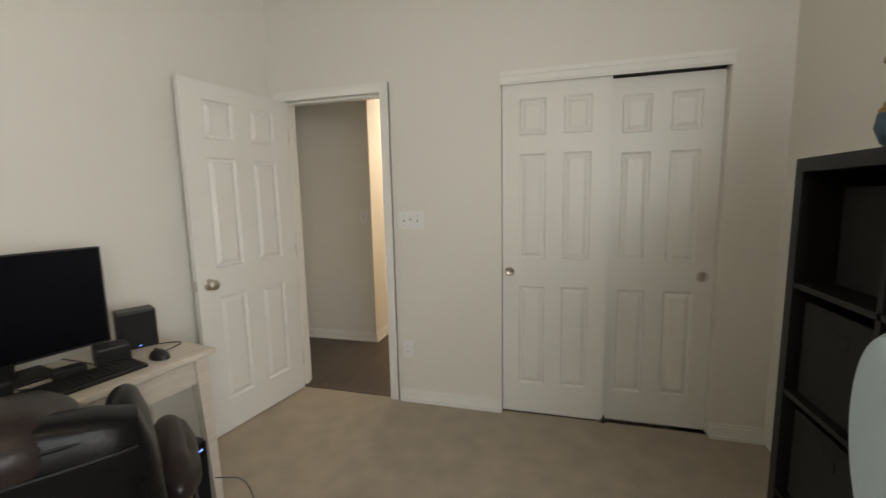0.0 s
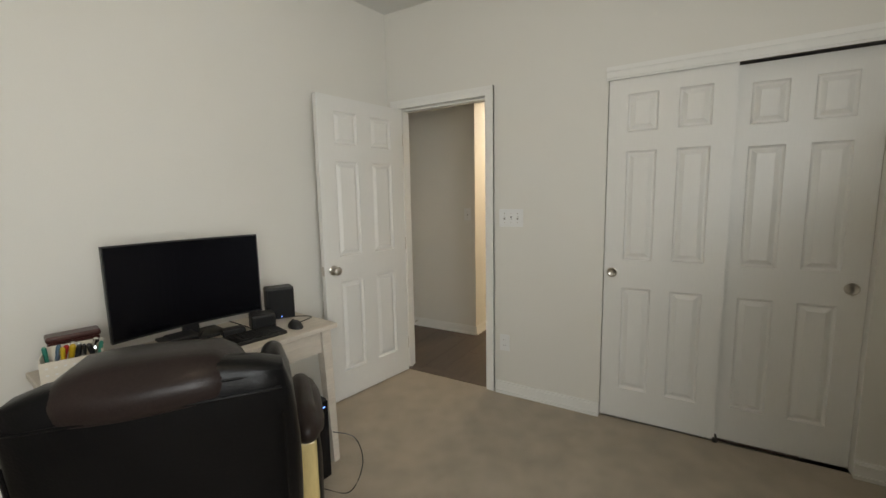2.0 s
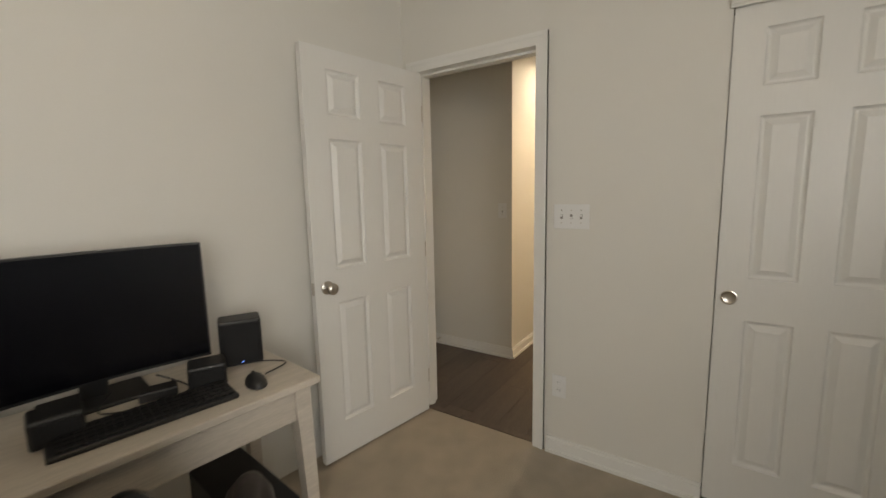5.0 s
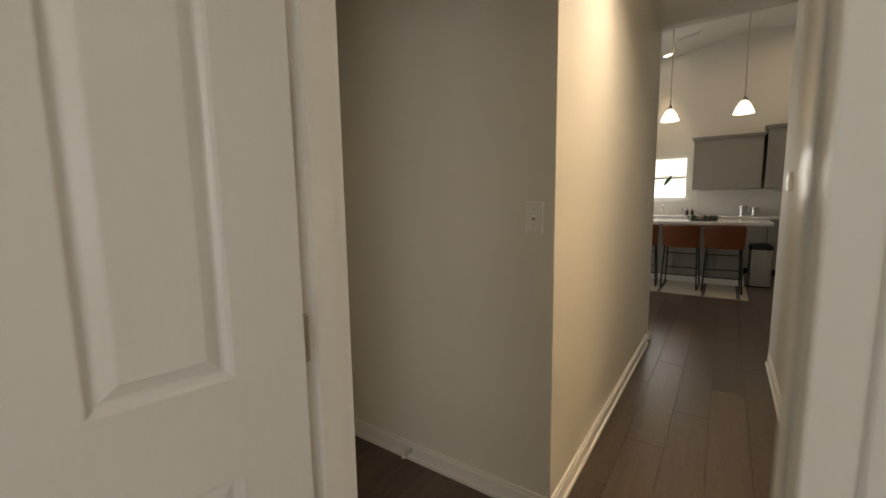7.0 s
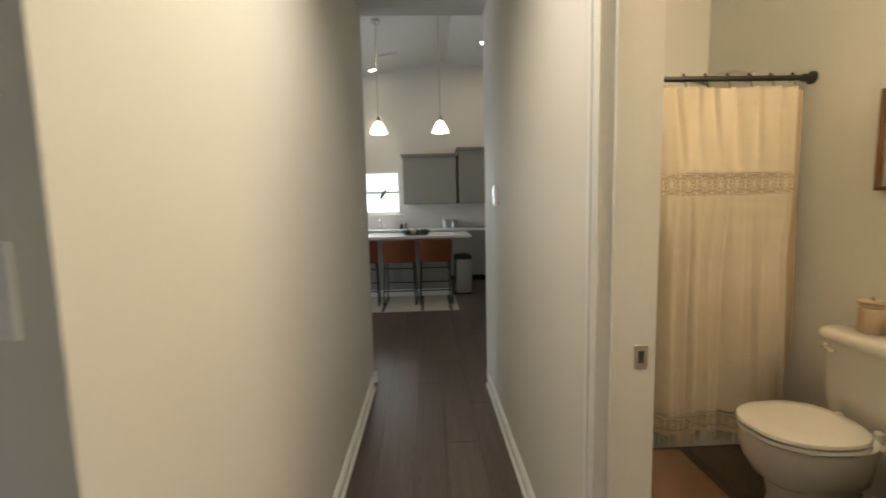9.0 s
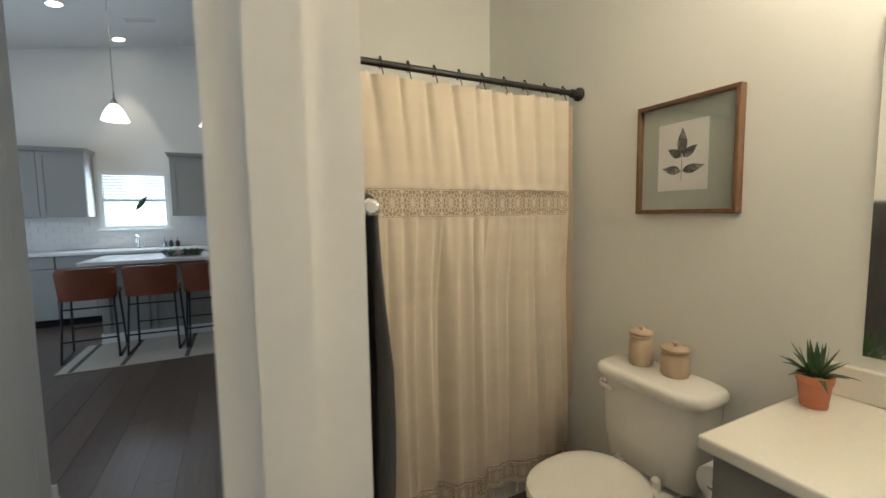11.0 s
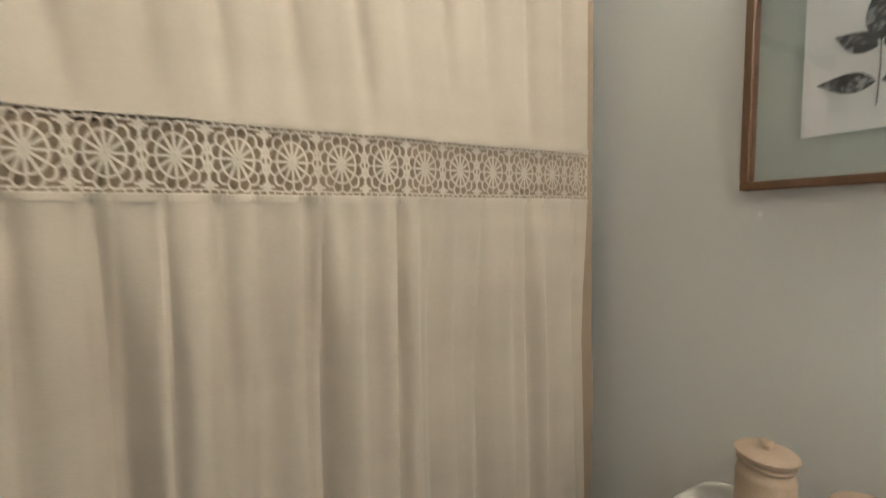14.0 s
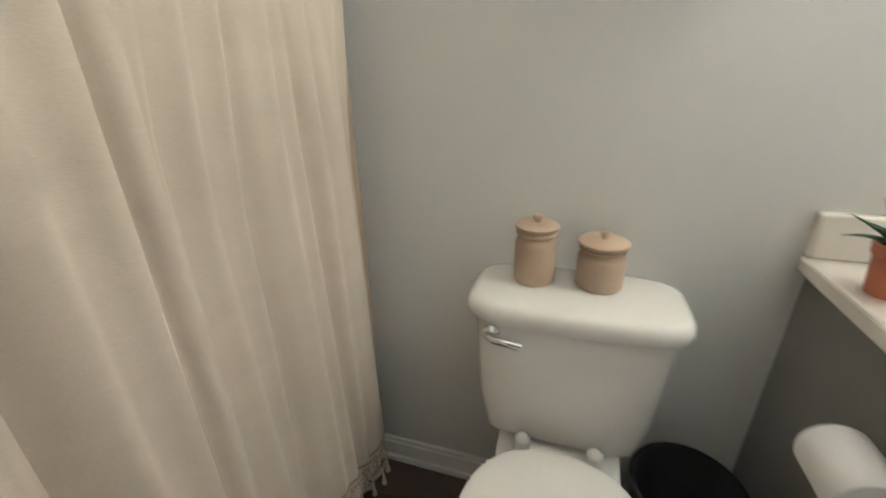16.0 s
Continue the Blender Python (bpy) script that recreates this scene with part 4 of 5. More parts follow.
def stool(x, y, turn):
    s = thing("bar_stool", "cognac leather bar stool with black metal legs", "bar stool", pose(x, y, 0, 0, 0, turn), "bar stools at the island")
    part("seat", soft_box(-0.21, 0.21, -0.17, 0.21, 0.595, 0.64, 0.02, puff=0.01), STOOLL, s, "", True)
    rings = []
    for i in range(9):
        z = 0.58 + 0.30 * i / 8
        wv = 0.215 + 0.015 * i / 8 - (0.02 if i == 8 else 0)
        yb = -0.175 - 0.035 * i / 8
        rings.append([(-wv, yb + 0.05, z), (-wv * 0.6, yb + 0.008, z), (0, yb, z), (wv * 0.6, yb + 0.008, z), (wv, yb + 0.05, z), (wv, yb + 0.03, z), (wv * 0.6, yb - 0.014, z), (0, yb - 0.022, z), (-wv * 0.6, yb - 0.014, z), (-wv, yb + 0.03, z)])
    part("backrest", loft(rings), STOOLL, s, "", True)
    for sx in (-1, 1):
        for sy in (-1, 1):
            part("leg", tube([(sx * 0.19, sy * 0.15, 0.60), (sx * 0.215, sy * 0.21, 0.008)], 0.010, 8), BLACKMETAL, s)
        part("floor_rail", tube([(sx * 0.215, -0.21, 0.01), (sx * 0.215, 0.21, 0.01)], 0.010, 8), BLACKMETAL, s)
    for sy, z in ((-1, 0.50), (-1, 0.20), (1, 0.25)):
        yy = 0.15 + 0.06 * (0.6 - z) / 0.6
        part("stretcher", tube([(-0.2, sy * yy, z), (0.2, sy * yy, z)], 0.008, 8), BLACKMETAL, s)


stool(-1.06, 6.10, 4)
stool(-0.545, 6.10, -2)
stool(-0.065, 6.10, 2)
rug = thing("runner_rug", "cream woven runner rug with dark stripes", "rug", pose(-0.50, 6.02, 0.001))
part("weave", B((-0.72, 0.72, -0.45, 0.45, 0, 0.008), bevel=0.003), RUG, rug)
for x in (-0.62, -0.25, 0.25, 0.62):
    part("stripe", B((x - 0.02, x + 0.02, -0.44, 0.44, 0.0082, 0.0095)), RUGD, rug)
tr = thing("trash_can", "brushed steel pedal bin with black lid", "trash can", pose(0.365, 6.70, 0))
part("body", loft([ring_pts(0, 0, 0.13, 0.16, z, 32, 5) for z in (0.02, 0.04, 0.52)]), STEEL, tr, "", True)
part("lid", loft([ring_pts(0, 0, rx, rx + 0.03, z, 32, 5) for rx, z in ((0.135, 0.522), (0.138, 0.56), (0.125, 0.585), (0.09, 0.595))]), BLACK, tr, "black plastic lid", True)
part("base", loft([ring_pts(0, 0, 0.128, 0.158, z, 32, 5) for z in (0.0, 0.019)]), BLACK, tr)


def pendant(x, y):
    p = thing("pendant_lamp", "lit white glass bell pendant lamp on a rod", "pendant lamp", pose(x, y, 0), "pendants over the island")
    zc = RZ - SL * abs(x - RX)
    part("shade", lathe([(0.025, 2.475), (0.05, 2.455), (0.085, 2.40), (0.105, 2.345), (0.118, 2.315), (0.114, 2.313), (0.08, 2.37), (0.03, 2.44)], 32), SHADE, p, "glowing opal glass shade", True)
    part("socket", lathe([(0.028, 2.476), (0.028, 2.50), (0.012, 2.53)], 16), NICKEL, p)
    part("rod", lathe([(0.006, 2.53), (0.006, zc)], 8), NICKEL, p)
    part("canopy", lathe([(0.06, zc - 0.03), (0.06, zc + 0.01)], 24), NICKEL, p)


pendant(-0.785, 6.2)
pendant(0.052, 6.2)
fb = thing("fruit_basket", "dark wire basket of green and brown fruit", "fruit basket", pose(-0.33, 6.55, 0.911))
for z, k in ((0.004, 0.8), (0.03, 0.92), (0.06, 1.0)):
    part("wire_ring", tube([(0.21 * k * math.cos(a), 0.11 * k * math.sin(a), z) for a in [2 * math.pi * i / 28 for i in range(29)]], 0.005, 6), BLACKMETAL, fb)
for i in range(16):
    a = 2 * math.pi * i / 16
    part("wire", tube([(0.168 * math.cos(a), 0.088 * math.sin(a), 0.004), (0.21 * math.cos(a), 0.11 * math.sin(a), 0.06)], 0.003, 5), BLACKMETAL, fb)
for i, (x, y) in enumerate(((-0.12, 0.0), (-0.05, 0.03), (0.02, -0.02), (0.09, 0.02), (0.14, -0.01), (-0.02, -0.04))):
    f = thing("fruit", "round fruit lying in the wire basket", "fruit", fb.matrix_basis @ pose(x, y, 0.045), "fruit in the basket")
    part("flesh", lathe([(0.008, -0.036), (0.028, -0.026), (0.038, -0.004), (0.034, 0.02), (0.018, 0.034), (0.005, 0.032)], 18), (LEAF, TAN, LEAF, OAKFR, LEAF, TAN)[i], f, "", True)
    part("stem", lathe([(0.002, 0.031), (0.002, 0.044)], 6), SOIL, f)


def canister(x, y, h, r):
    c = thing("canister", "glass and steel storage canister on the worktop", "canister", pose(x, y, 0.929), "worktop canisters")
    part("body", lathe([(r, 0), (r, h * 0.8)], 24), STEEL, c, "", True)
    part("lid", lathe([(r * 1.05, h * 0.8), (r * 1.05, h * 0.95), (r * 0.4, h)], 24), NICKEL, c, "", True)


canister(0.17, 8.05, 0.17, 0.06)
canister(0.33, 8.05, 0.14, 0.055)
fa = thing("kitchen_faucet", "chrome gooseneck kitchen faucet at the sink", "faucet", pose(-1.02, 8.08, 0.929))
part("spout", tube([(0, 0, 0), (0, 0, 0.12)] + [(-0.0, -0.06 + 0.06 * math.cos(a), 0.12 + 0.06 * math.sin(a)) for a in [math.pi * i / 10 for i in range(11)]] + [(0, -0.12, 0.08)], 0.011, 10), CHROME, fa, "", True)
part("handle", tube([(0.03, 0, 0.02), (0.08, 0, 0.06)], 0.008, 8), CHROME, fa)
part("base", lathe([(0.025, 0), (0.022, 0.02)], 16), CHROME, fa)
for x in (-0.72, -0.64, -0.56):
    b = thing("soap_bottle", "small dark soap bottle with pump", "bottle", pose(x, 8.12, 0.929), "soap bottles")
    part("bottle", lathe([(0.026, 0), (0.028, 0.06), (0.012, 0.09)], 14), (STEEL if x < -0.7 else BLACK), b, "", True)
    part("pump", tube([(0, 0, 0.09), (0, 0, 0.13), (0, -0.03, 0.13)], 0.005, 6), BLACK, b)
orn = thing("window_ornament", "green leaf-shaped ornament hanging in the window", "ornament", pose(-0.98, 8.215, 1.56, 0, 35, 0))
part("wings", loft([[(x, y, z) for x, y in ((-wv, 0), (0, 0.006), (wv, 0), (0, -0.006))] for wv, z in ((0.004, -0.13), (0.03, -0.05), (0.034, 0.02), (0.012, 0.10), (0.003, 0.14))]), LEAF, orn)
part("cord", tube([(0, 0, 0.14), (-0.10, 0, 0.29)], 0.0015, 5), BLACK, orn)
vt = thing("ceiling_vent", "white slotted vent in the vaulted ceiling", "vent", pose(-0.71, 7.4, RZ - SL * (RX + 0.71) - 0.001, 0, -ta, 0))
part("frame", B((-0.18, 0.18, -0.06, -0.04, -0.008, 0), (-0.18, 0.18, 0.04, 0.06, -0.008, 0), (-0.18, -0.16, -0.04, 0.04, -0.008, 0), (0.16, 0.18, -0.04, 0.04, -0.008, 0)), WHITEPL, vt)
part("backing", B((-0.16, 0.16, -0.04, 0.04, -0.002, -0.001)), SLOT, vt)
for i in range(4):
    part("slat", B((-0.16, 0.16, -0.034 + i * 0.02, -0.028 + i * 0.02, -0.007, -0.002)), WHITEPL, vt)

# ---- bathroom ----
# liner's tan, darkened for the shade behind the curtain
LINER = mat("shaded_tan_liner", (0.38, 0.29, 0.195), 0.9, var=0.08, grain=300, bump=0.2)
tub = thing("bathtub", "white acrylic bathtub behind the shower curtain", "bathtub", pose(0, 0, 0))
part("shell", B((BX0 + 0.006, BX1, 2.535, 2.56, 0, 0.42), (BX0 + 0.006, BX1, 3.16, BY1, 0, 0.42), (BX0 + 0.006, BX0 + 0.07, 2.56, 3.16, 0, 0.42), (BX1 - 0.08, BX1, 2.56, 3.16, 0, 0.42), (BX0 + 0.07, BX1 - 0.08, 2.56, 3.16, 0.0, 0.12)), SURROUND, tub)
part("surround_panel", B((BX0 + 0.004, BX0 + 0.014, 2.535, BY1 - 0.013, 0.42, 1.74)), SURROUND, tub, "white acrylic wall panel")
part("surround_panel", B((BX1 - 0.016, BX1, 2.535, BY1 - 0.013, 0.42, 1.74)), SURROUND, tub, "white acrylic wall panel")
part("surround_panel", B((BX0 + 0.004, BX1, BY1 - 0.012, BY1 - 0.001, 0.42, 1.74)), SURROUND, tub, "white acrylic wall panel")
shw = thing("shower_fixture", "chrome shower head above the curtain rod", "shower head", pose(BX1, 2.85, 2.002))
part("arm", tube([(0, 0, 0), (-0.10, 0, 0.02), (-0.20, 0, 0.0), (-0.25, 0, -0.02)], 0.010, 10), CHROME, shw, "", True)
part("head", lathe([(0.015, 0.03), (0.035, 0.01), (0.052, -0.015), (0.056, -0.03), (0.05, -0.036)], 28, None, Matrix.Translation((-0.28, 0, -0.035)) @ Matrix.Rotation(radians(25), 4, "Y")), CHROME, shw, "", True)
part("flange", lathe([(0.03, 0), (0.028, 0.008)], 20, None, Matrix.Rotation(radians(-90), 4, "Y")), CHROME, shw)

RODY, RODZ = 2.472, 1.872
rod = thing("curtain_rod", "matt black shower curtain rod with round flanges", "curtain rod", pose(0, 0, 0))
part("rod", tube([(BX0 + 0.01, RODY, RODZ), (BX1 - 0.01, RODY, RODZ)], 0.0125, 14), BLACKMETAL, rod, "", True)
for x, s in ((BX0 + 0.004, 1), (BX1, -1)):
    part("flange", lathe([(0.030, 0), (0.030, 0.010), (0.024, 0.016), (0.018, 0.022), (0.018, 0.05)], 24, None, Matrix.Translation((x, RODY, RODZ)) @ Matrix.Rotation(radians(90 * s), 4, "Y")), BLACKMETAL, rod, "", True)

CX0, CX1, CZT, CZB = 0.416, 1.614, 1.832, 0.228
BT, BBT = 1.436, 1.320


def flare(x, z):
    """Sideways sway of the cloth, spreading towards the hem."""
    return -0.014 * max(0, min(1, (BBT - z) / 0.3)) * (1 - (x - CX0) / (CX1 - CX0)) ** 4 - 0.030 * max(0, min(1, (z - 1.0) / 0.85)) * (1 - (x - CX0) / (CX1 - CX0)) ** 2 + 0.006 * math.sin(6 * z) * (1 - (x - CX0)) + 0.060 * max(0, 1 - z / 1.3) * ((x - CX0) / (CX1 - CX0)) ** 3


crng = random.Random(11)
# gathers below the lace and hanging from the hooks: place along the cloth, depth, width, drift
CREASES = [(0.015 + 0.97 * (i + crng.uniform(-0.32, 0.32)) / 21, crng.uniform(0.010, 0.032), crng.uniform(0.008, 0.019), crng.uniform(-0.010, 0.014)) for i in range(22)]
PINCHES = [((i + 0.18) / 12 + crng.uniform(-0.008, 0.008), crng.uniform(0.012, 0.024), crng.uniform(0.009, 0.014), crng.uniform(0.01, 0.05)) for i in range(12)]


def curtain_y(x, z):
    """Depth of the cloth: flat panels between narrow gathers, broad swells below."""
    u = (x - CX0) / (CX1 - CX0)
    broad = 0.016 * math.sin(2 * math.pi * (4.3 * u + 0.30 * math.sin(4.1 * u)) + 0.7)
    tight = 0.005 * math.sin(2 * math.pi * (19 * u + 0.5 * math.sin(11 * u)) + 0.4)
    if z > BT:
        s = (z - BT) / (CZT - BT)
        y = 2.442 + (0.25 + 0.45 * s) * broad + 0.3 * tight * (1 - s)
        for c, d, w, k in PINCHES:
            q = (u - c - k * (1 - s) * (1 - 0.6 * u)) / (w * (0.8 + 0.9 * (1 - s)))
            if abs(q) < 3:
                y += d * math.exp(-q * q) * s ** 0.6
        return y
    if z > BBT:
        return 2.442 + 0.25 * broad + 0.25 * tight
    dz = BBT - z
    s = min(1, dz / 0.35)
    y = 2.440 + (0.25 + 1.1 * s) * broad + tight * (0.25 + 1.0 * math.exp(-dz / 0.10) * min(1, dz / 0.02))
    for c, d, w, k in CREASES:
        q = (u - c - k * dz) / (w * (0.7 + 0.9 * s))
        if -2.6 < q < 3.4:
            y += d * math.exp(-(q * (2.2 if q < 0 else 0.75)) ** 2) * min(1, 0.25 + dz / 0.30)
    return y


def cloth(z0, z1, nx, nz, x0=CX0, x1=CX1, scallop=False, dy=0.0, tuck=True):
    bm = bmesh.new()
    g = []
    for j in range(nz + 1):
        row = []
        for i in range(nx + 1):
            x = x0 + (x1 - x0) * i / nx
            z = z0 + (z1 - z0) * j / nz
            if scallop and j > nz - 5:
                u = ((x - CX0) / (CX1 - CX0) * 12) % 1
                z -= 0.010 * (4 * (u - 0.5) ** 2 * -1 + 1) * (j - nz + 5) / 5
            row.append(bm.verts.new((x + flare(x, z), curtain_y(x, z) + dy, z)))
        g.append(row)
    for j in range(nz):
        for i in range(nx):
            bm.faces.new((g[j][i], g[j][i + 1], g[j + 1][i + 1], g[j + 1][i]))
    return bm


cu = thing("shower_curtain", "cream linen shower curtain with crochet lace bands", "shower curtain", pose(0, 0, 0))
part("upper_cloth", cloth(BT, CZT, 260, 30, scallop=True), LINEN, cu, "", True)
part("lower_cloth", cloth(CZB, BBT, 260, 60), LINEN, cu, "", True)
part("seam_top", cloth(BT - 0.004, BT + 0.008, 200, 1, dy=-0.003), LINEN, cu)
part("seam_bottom", cloth(BBT - 0.008, BBT + 0.003, 200, 1, dy=-0.003), LINEN, cu)
# two added strips whose darker tan gives the lace gaps their shade
part("band_lining", cloth(BBT - 0.004, BT + 0.004, 200, 3, dy=0.014), LINER, cu, "added tan lining strip, darkened as shade behind the open lace")
part("border_lining", cloth(0.134, 0.218, 200, 2, dy=0.010), LINER, cu)
part("hem", cloth(0.124, 0.138, 200, 1, dy=-0.003), LINEN, cu)
part("liner", cloth(0.43, CZT - 0.01, 90, 20, CX0, CX1 + 0.058, dy=0.036), LINER, cu, "plain cream liner behind the curtain", True)


def lace(z0, z1, n, solid):
    """Crochet band: flat threads in rings, petals and bars, laid on the cloth."""
    bm = bmesh.new()

    def strip(pts, w):
        last = None
        for i, (px, pz) in enumerate(pts):
            a, b = pts[max(i - 1, 0)], pts[min(i + 1, len(pts) - 1)]
            dx, dz = b[0] - a[0], b[1] - a[1]
            q = math.hypot(dx, dz) or 1
            ox, oz = -dz / q * w / 2, dx / q * w / 2
            cur = []
            for s in (-1, 1):
                x, z = px + s * ox, pz + s * oz
                x = max(CX0, min(CX1, x))
                cur.append(bm.verts.new((x + flare(x, z), curtain_y(x, z) - 0.001, z)))
            if last:
                bm.faces.new((last[0], cur[0], cur[1], last[1]))
            last = cur

    zc, hh = (z0 + z1) / 2, (z1 - z0) / 2
    pw = (CX1 - CX0) / n
    rr = pw * 0.47
    ez = hh * 0.90 / rr

    def polar(cx, f, ang):
        return (cx + rr * f * math.cos(ang), zc + rr * ez * f * math.sin(ang))

    for i in range(n):
        cx = CX0 + pw * (i + 0.5)
        turn = 2 * math.pi
        # hub, wheel of thick spokes, ring, scalloped rim
        strip([polar(cx, 0.11, turn * k / 14) for k in range(15)], rr * 0.20)
        for k in range(12):
            a = turn * k / 12
            strip([polar(cx, 0.18, a), polar(cx, 0.40, a), polar(cx, 0.60, a)], rr * (0.15 if solid else 0.115))
            strip([polar(cx, 0.62, a), polar(cx, 0.86, a)], rr * 0.075)
        strip([polar(cx, 0.62, turn * k / 28) for k in range(29)], rr * 0.095)
        strip([polar(cx, 0.84 + 0.13 * abs(math.sin(6 * turn * k / 72)), turn * k / 72) for k in range(73)], rr * 0.10)
        x = cx + pw / 2
        for s in (-1, 1):
            # star flower and bars between two wheels
            zf = zc + s * hh * 0.70
            for k in range(8):
                a = turn * k / 8
                q = 0.30 if k % 2 == 0 else 0.19
                strip([(x, zf), (x + rr * q * 0.6 * math.cos(a), zf + rr * q * 0.6 * math.sin(a)), (x + rr * q * math.cos(a), zf + rr * q * math.sin(a))], rr * 0.12)
            strip([(x, zf - s * rr * 0.25), (x, zc)], rr * 0.10)
            strip([(x + rr * 0.11 * math.cos(turn * k / 12), zc + s * hh * 0.24 + rr * 0.26 * math.sin(turn * k / 12)) for k in range(13)], rr * 0.08)
            for q in (-0.42, -0.28, -0.14, 0.0, 0.14, 0.28, 0.42):
                strip([(x + q * pw, zc + s * hh), (x + q * pw, zc + s * hh * (0.80 if abs(q) < 0.3 else 0.90))], rr * 0.075)
            strip([(x - 0.36 * pw, zc + s * hh * 0.84), (x, zc + s * hh * 0.80), (x + 0.36 * pw, zc + s * hh * 0.84)], rr * 0.075)
    for z in (z0 + 0.002, z1 - 0.002):
        strip([(CX0 + (CX1 - CX0) * k / 120, z) for k in range(121)], 0.006)
    return bm


part("lace_band", lace(BBT, BT, 15, False), LACE, cu, "open crochet lace band")
part("lace_border", lace(0.134, 0.218, 20, True), LACE, cu, "crochet lace border above the hem")
for i in range(34):
    x = CX0 + 0.012 + i * (CX1 - CX0 - 0.02) / 33
    y = curtain_y(x, 0.125)
    part("tassel", lathe([(0.003, 0.0), (0.004, -0.008), (0.003, -0.012), (0.008, -0.042), (0.006, -0.044)], 8, None, Matrix.Translation((x + flare(x, 0.12), y - 0.004, 0.124))), LACE, cu)
for i in range(12):
    x = CX0 + 0.02 + i * (CX1 - CX0 - 0.035) / 11
    rg = thing("curtain_ring", "black metal curtain hook on the rod", "curtain hook", pose(x, RODY, RODZ), "curtain hooks")
    part("ring", tube([(0.0, 0.0165 * math.sin(a), 0.0165 * math.cos(a)) for a in [math.pi * 1.7 * k / 14 - 0.85 * math.pi for k in range(15)]], 0.0025, 6), BLACKMETAL, rg)
    part("hook", tube([(0, -0.010, -0.013), (0.002, -0.016, -0.028), (0.004, -0.020, -0.045), (0.0, -0.022, -0.054), (-0.004, -0.018, -0.048)], 0.0022, 6), BLACKMETAL, rg)
    part("ball", lathe([(0.001, 0.016), (0.005, 0.019), (0.005, 0.023), (0.001, 0.026)], 10), BLACKMETAL, rg)

# toilet
TY = 1.966
to = thing("toilet", "white porcelain two-piece toilet with closed lid", "toilet", pose(0, TY, 0))
part("tank", loft([ring_pts(1.594, 0, rx, ry, z, 40, 5) for rx, ry, z in ((0.068, 0.140, 0.400), (0.080, 0.165, 0.412), (0.090, 0.184, 0.51), (0.096, 0.196, 0.712))]), CERAMIC, to, "", True)
part("tank_lid", loft([ring_pts(1.589, 0, rx, ry, z, 48, 4.5) for rx, ry, z in ((0.095, 0.200, 0.713), (0.105, 0.208, 0.716), (0.109, 0.212, 0.724), (0.110, 0.213, 0.736), (0.107, 0.210, 0.748), (0.100, 0.203, 0.757), (0.088, 0.192, 0.761))]), CERAMIC, to, "", True)
lev = part("flush_lever", tube([(1.496, 0.152, 0.690), (1.478, 0.152, 0.690), (1.472, 0.142, 0.690), (1.471, 0.115, 0.688), (1.472, 0.090, 0.684)], 0.0082, 10), CHROME, to, "chrome flush lever", True)
part("lever_boss", lathe([(0.017, 0), (0.017, 0.008), (0.010, 0.014)], 16, None, Matrix.Translation((1.500, 0.152, 0.690)) @ Matrix.Rotation(radians(-90), 4, "Y")), CHROME, lev)
part("bowl", loft([ring_pts(cx, 0, rx, ry, z, 40, 2.4, 0.95) for cx, rx, ry, z in ((1.33, 0.20, 0.108, 0.0), (1.33, 0.196, 0.104, 0.025), (1.335, 0.180, 0.092, 0.05), (1.335, 0.170, 0.086, 0.14), (1.33, 0.180, 0.094, 0.21), (1.31, 0.205, 0.128, 0.245), (1.29, 0.215, 0.150, 0.30), (1.285, 0.224, 0.162, 0.36), (1.285, 0.226, 0.165, 0.408))]), CERAMIC, to, "", True)
part("deck", loft([ring_pts(1.53, 0, rx, ry, z, 28, 4) for rx, ry, z in ((0.10, 0.10, 0.20), (0.12, 0.125, 0.33), (0.125, 0.13, 0.394))]), CERAMIC, to, "", True)
part("seat", loft([ring_pts(1.278, 0, rx, ry, z, 44, 2.3, 0.80) for rx, ry, z in ((0.218, 0.166, 0.409), (0.225, 0.172, 0.415), (0.223, 0.170, 0.427))]), CERAMIC, to, "white toilet seat", True)
part("seat_lid", loft([ring_pts(1.278, 0, rx, ry, z, 44, 2.3, 0.80) for rx, ry, z in ((0.220, 0.167, 0.431), (0.226, 0.172, 0.438), (0.223, 0.169, 0.449), (0.210, 0.156, 0.456), (0.150, 0.110, 0.459))]), CERAMIC, to, "white closed toilet lid", True)
for y in (-0.075, 0.075):
    part("seat_hinge", lathe([(0.016, 0.394), (0.016, 0.432), (0.010, 0.438)], 16, None, Matrix.Translation((1.492, y, 0))), CERAMIC, to)
    part("bolt_cap", lathe([(0.013, 0.0), (0.012, 0.012), (0.004, 0.018)], 14, None, Matrix.Translation((1.36, y * 1.55, 0.0))), CERAMIC, to)


def jar(x, y, h, r):
    j = thing("jar", "tan stoneware lidded jar on the toilet tank", "jar", pose(x, y, 0.7612), "jars on the tank")
    part("body", lathe([(r * 0.92, 0), (r, 0.006), (r, h * 0.72), (r * 0.95, h * 0.79), (r * 0.83, h * 0.84), (r * 0.82, h * 0.865), (r * 0.97, h * 0.90), (r * 0.99, h * 0.93), (r * 0.88, h * 0.955), (r * 0.88, h)], 32), TAN, j, "", True)
    part("lid", lathe([(r * 0.98, h + 0.001), (r * 1.06, h + 0.003), (r * 1.06, h + 0.007), (r * 0.98, h + 0.010), (r * 0.3, h + 0.013)], 32), TAN, j, "", True)
    part("lid_knob", lathe([(0.006, h + 0.0125), (0.006, h + 0.017), (0.010, h + 0.022), (0.008, h + 0.028), (0.002, h + 0.029)], 16), TAN, j, "", True)


jar(1.612, 2.053, 0.116, 0.042)
jar(1.620, 1.923, 0.090, 0.046)

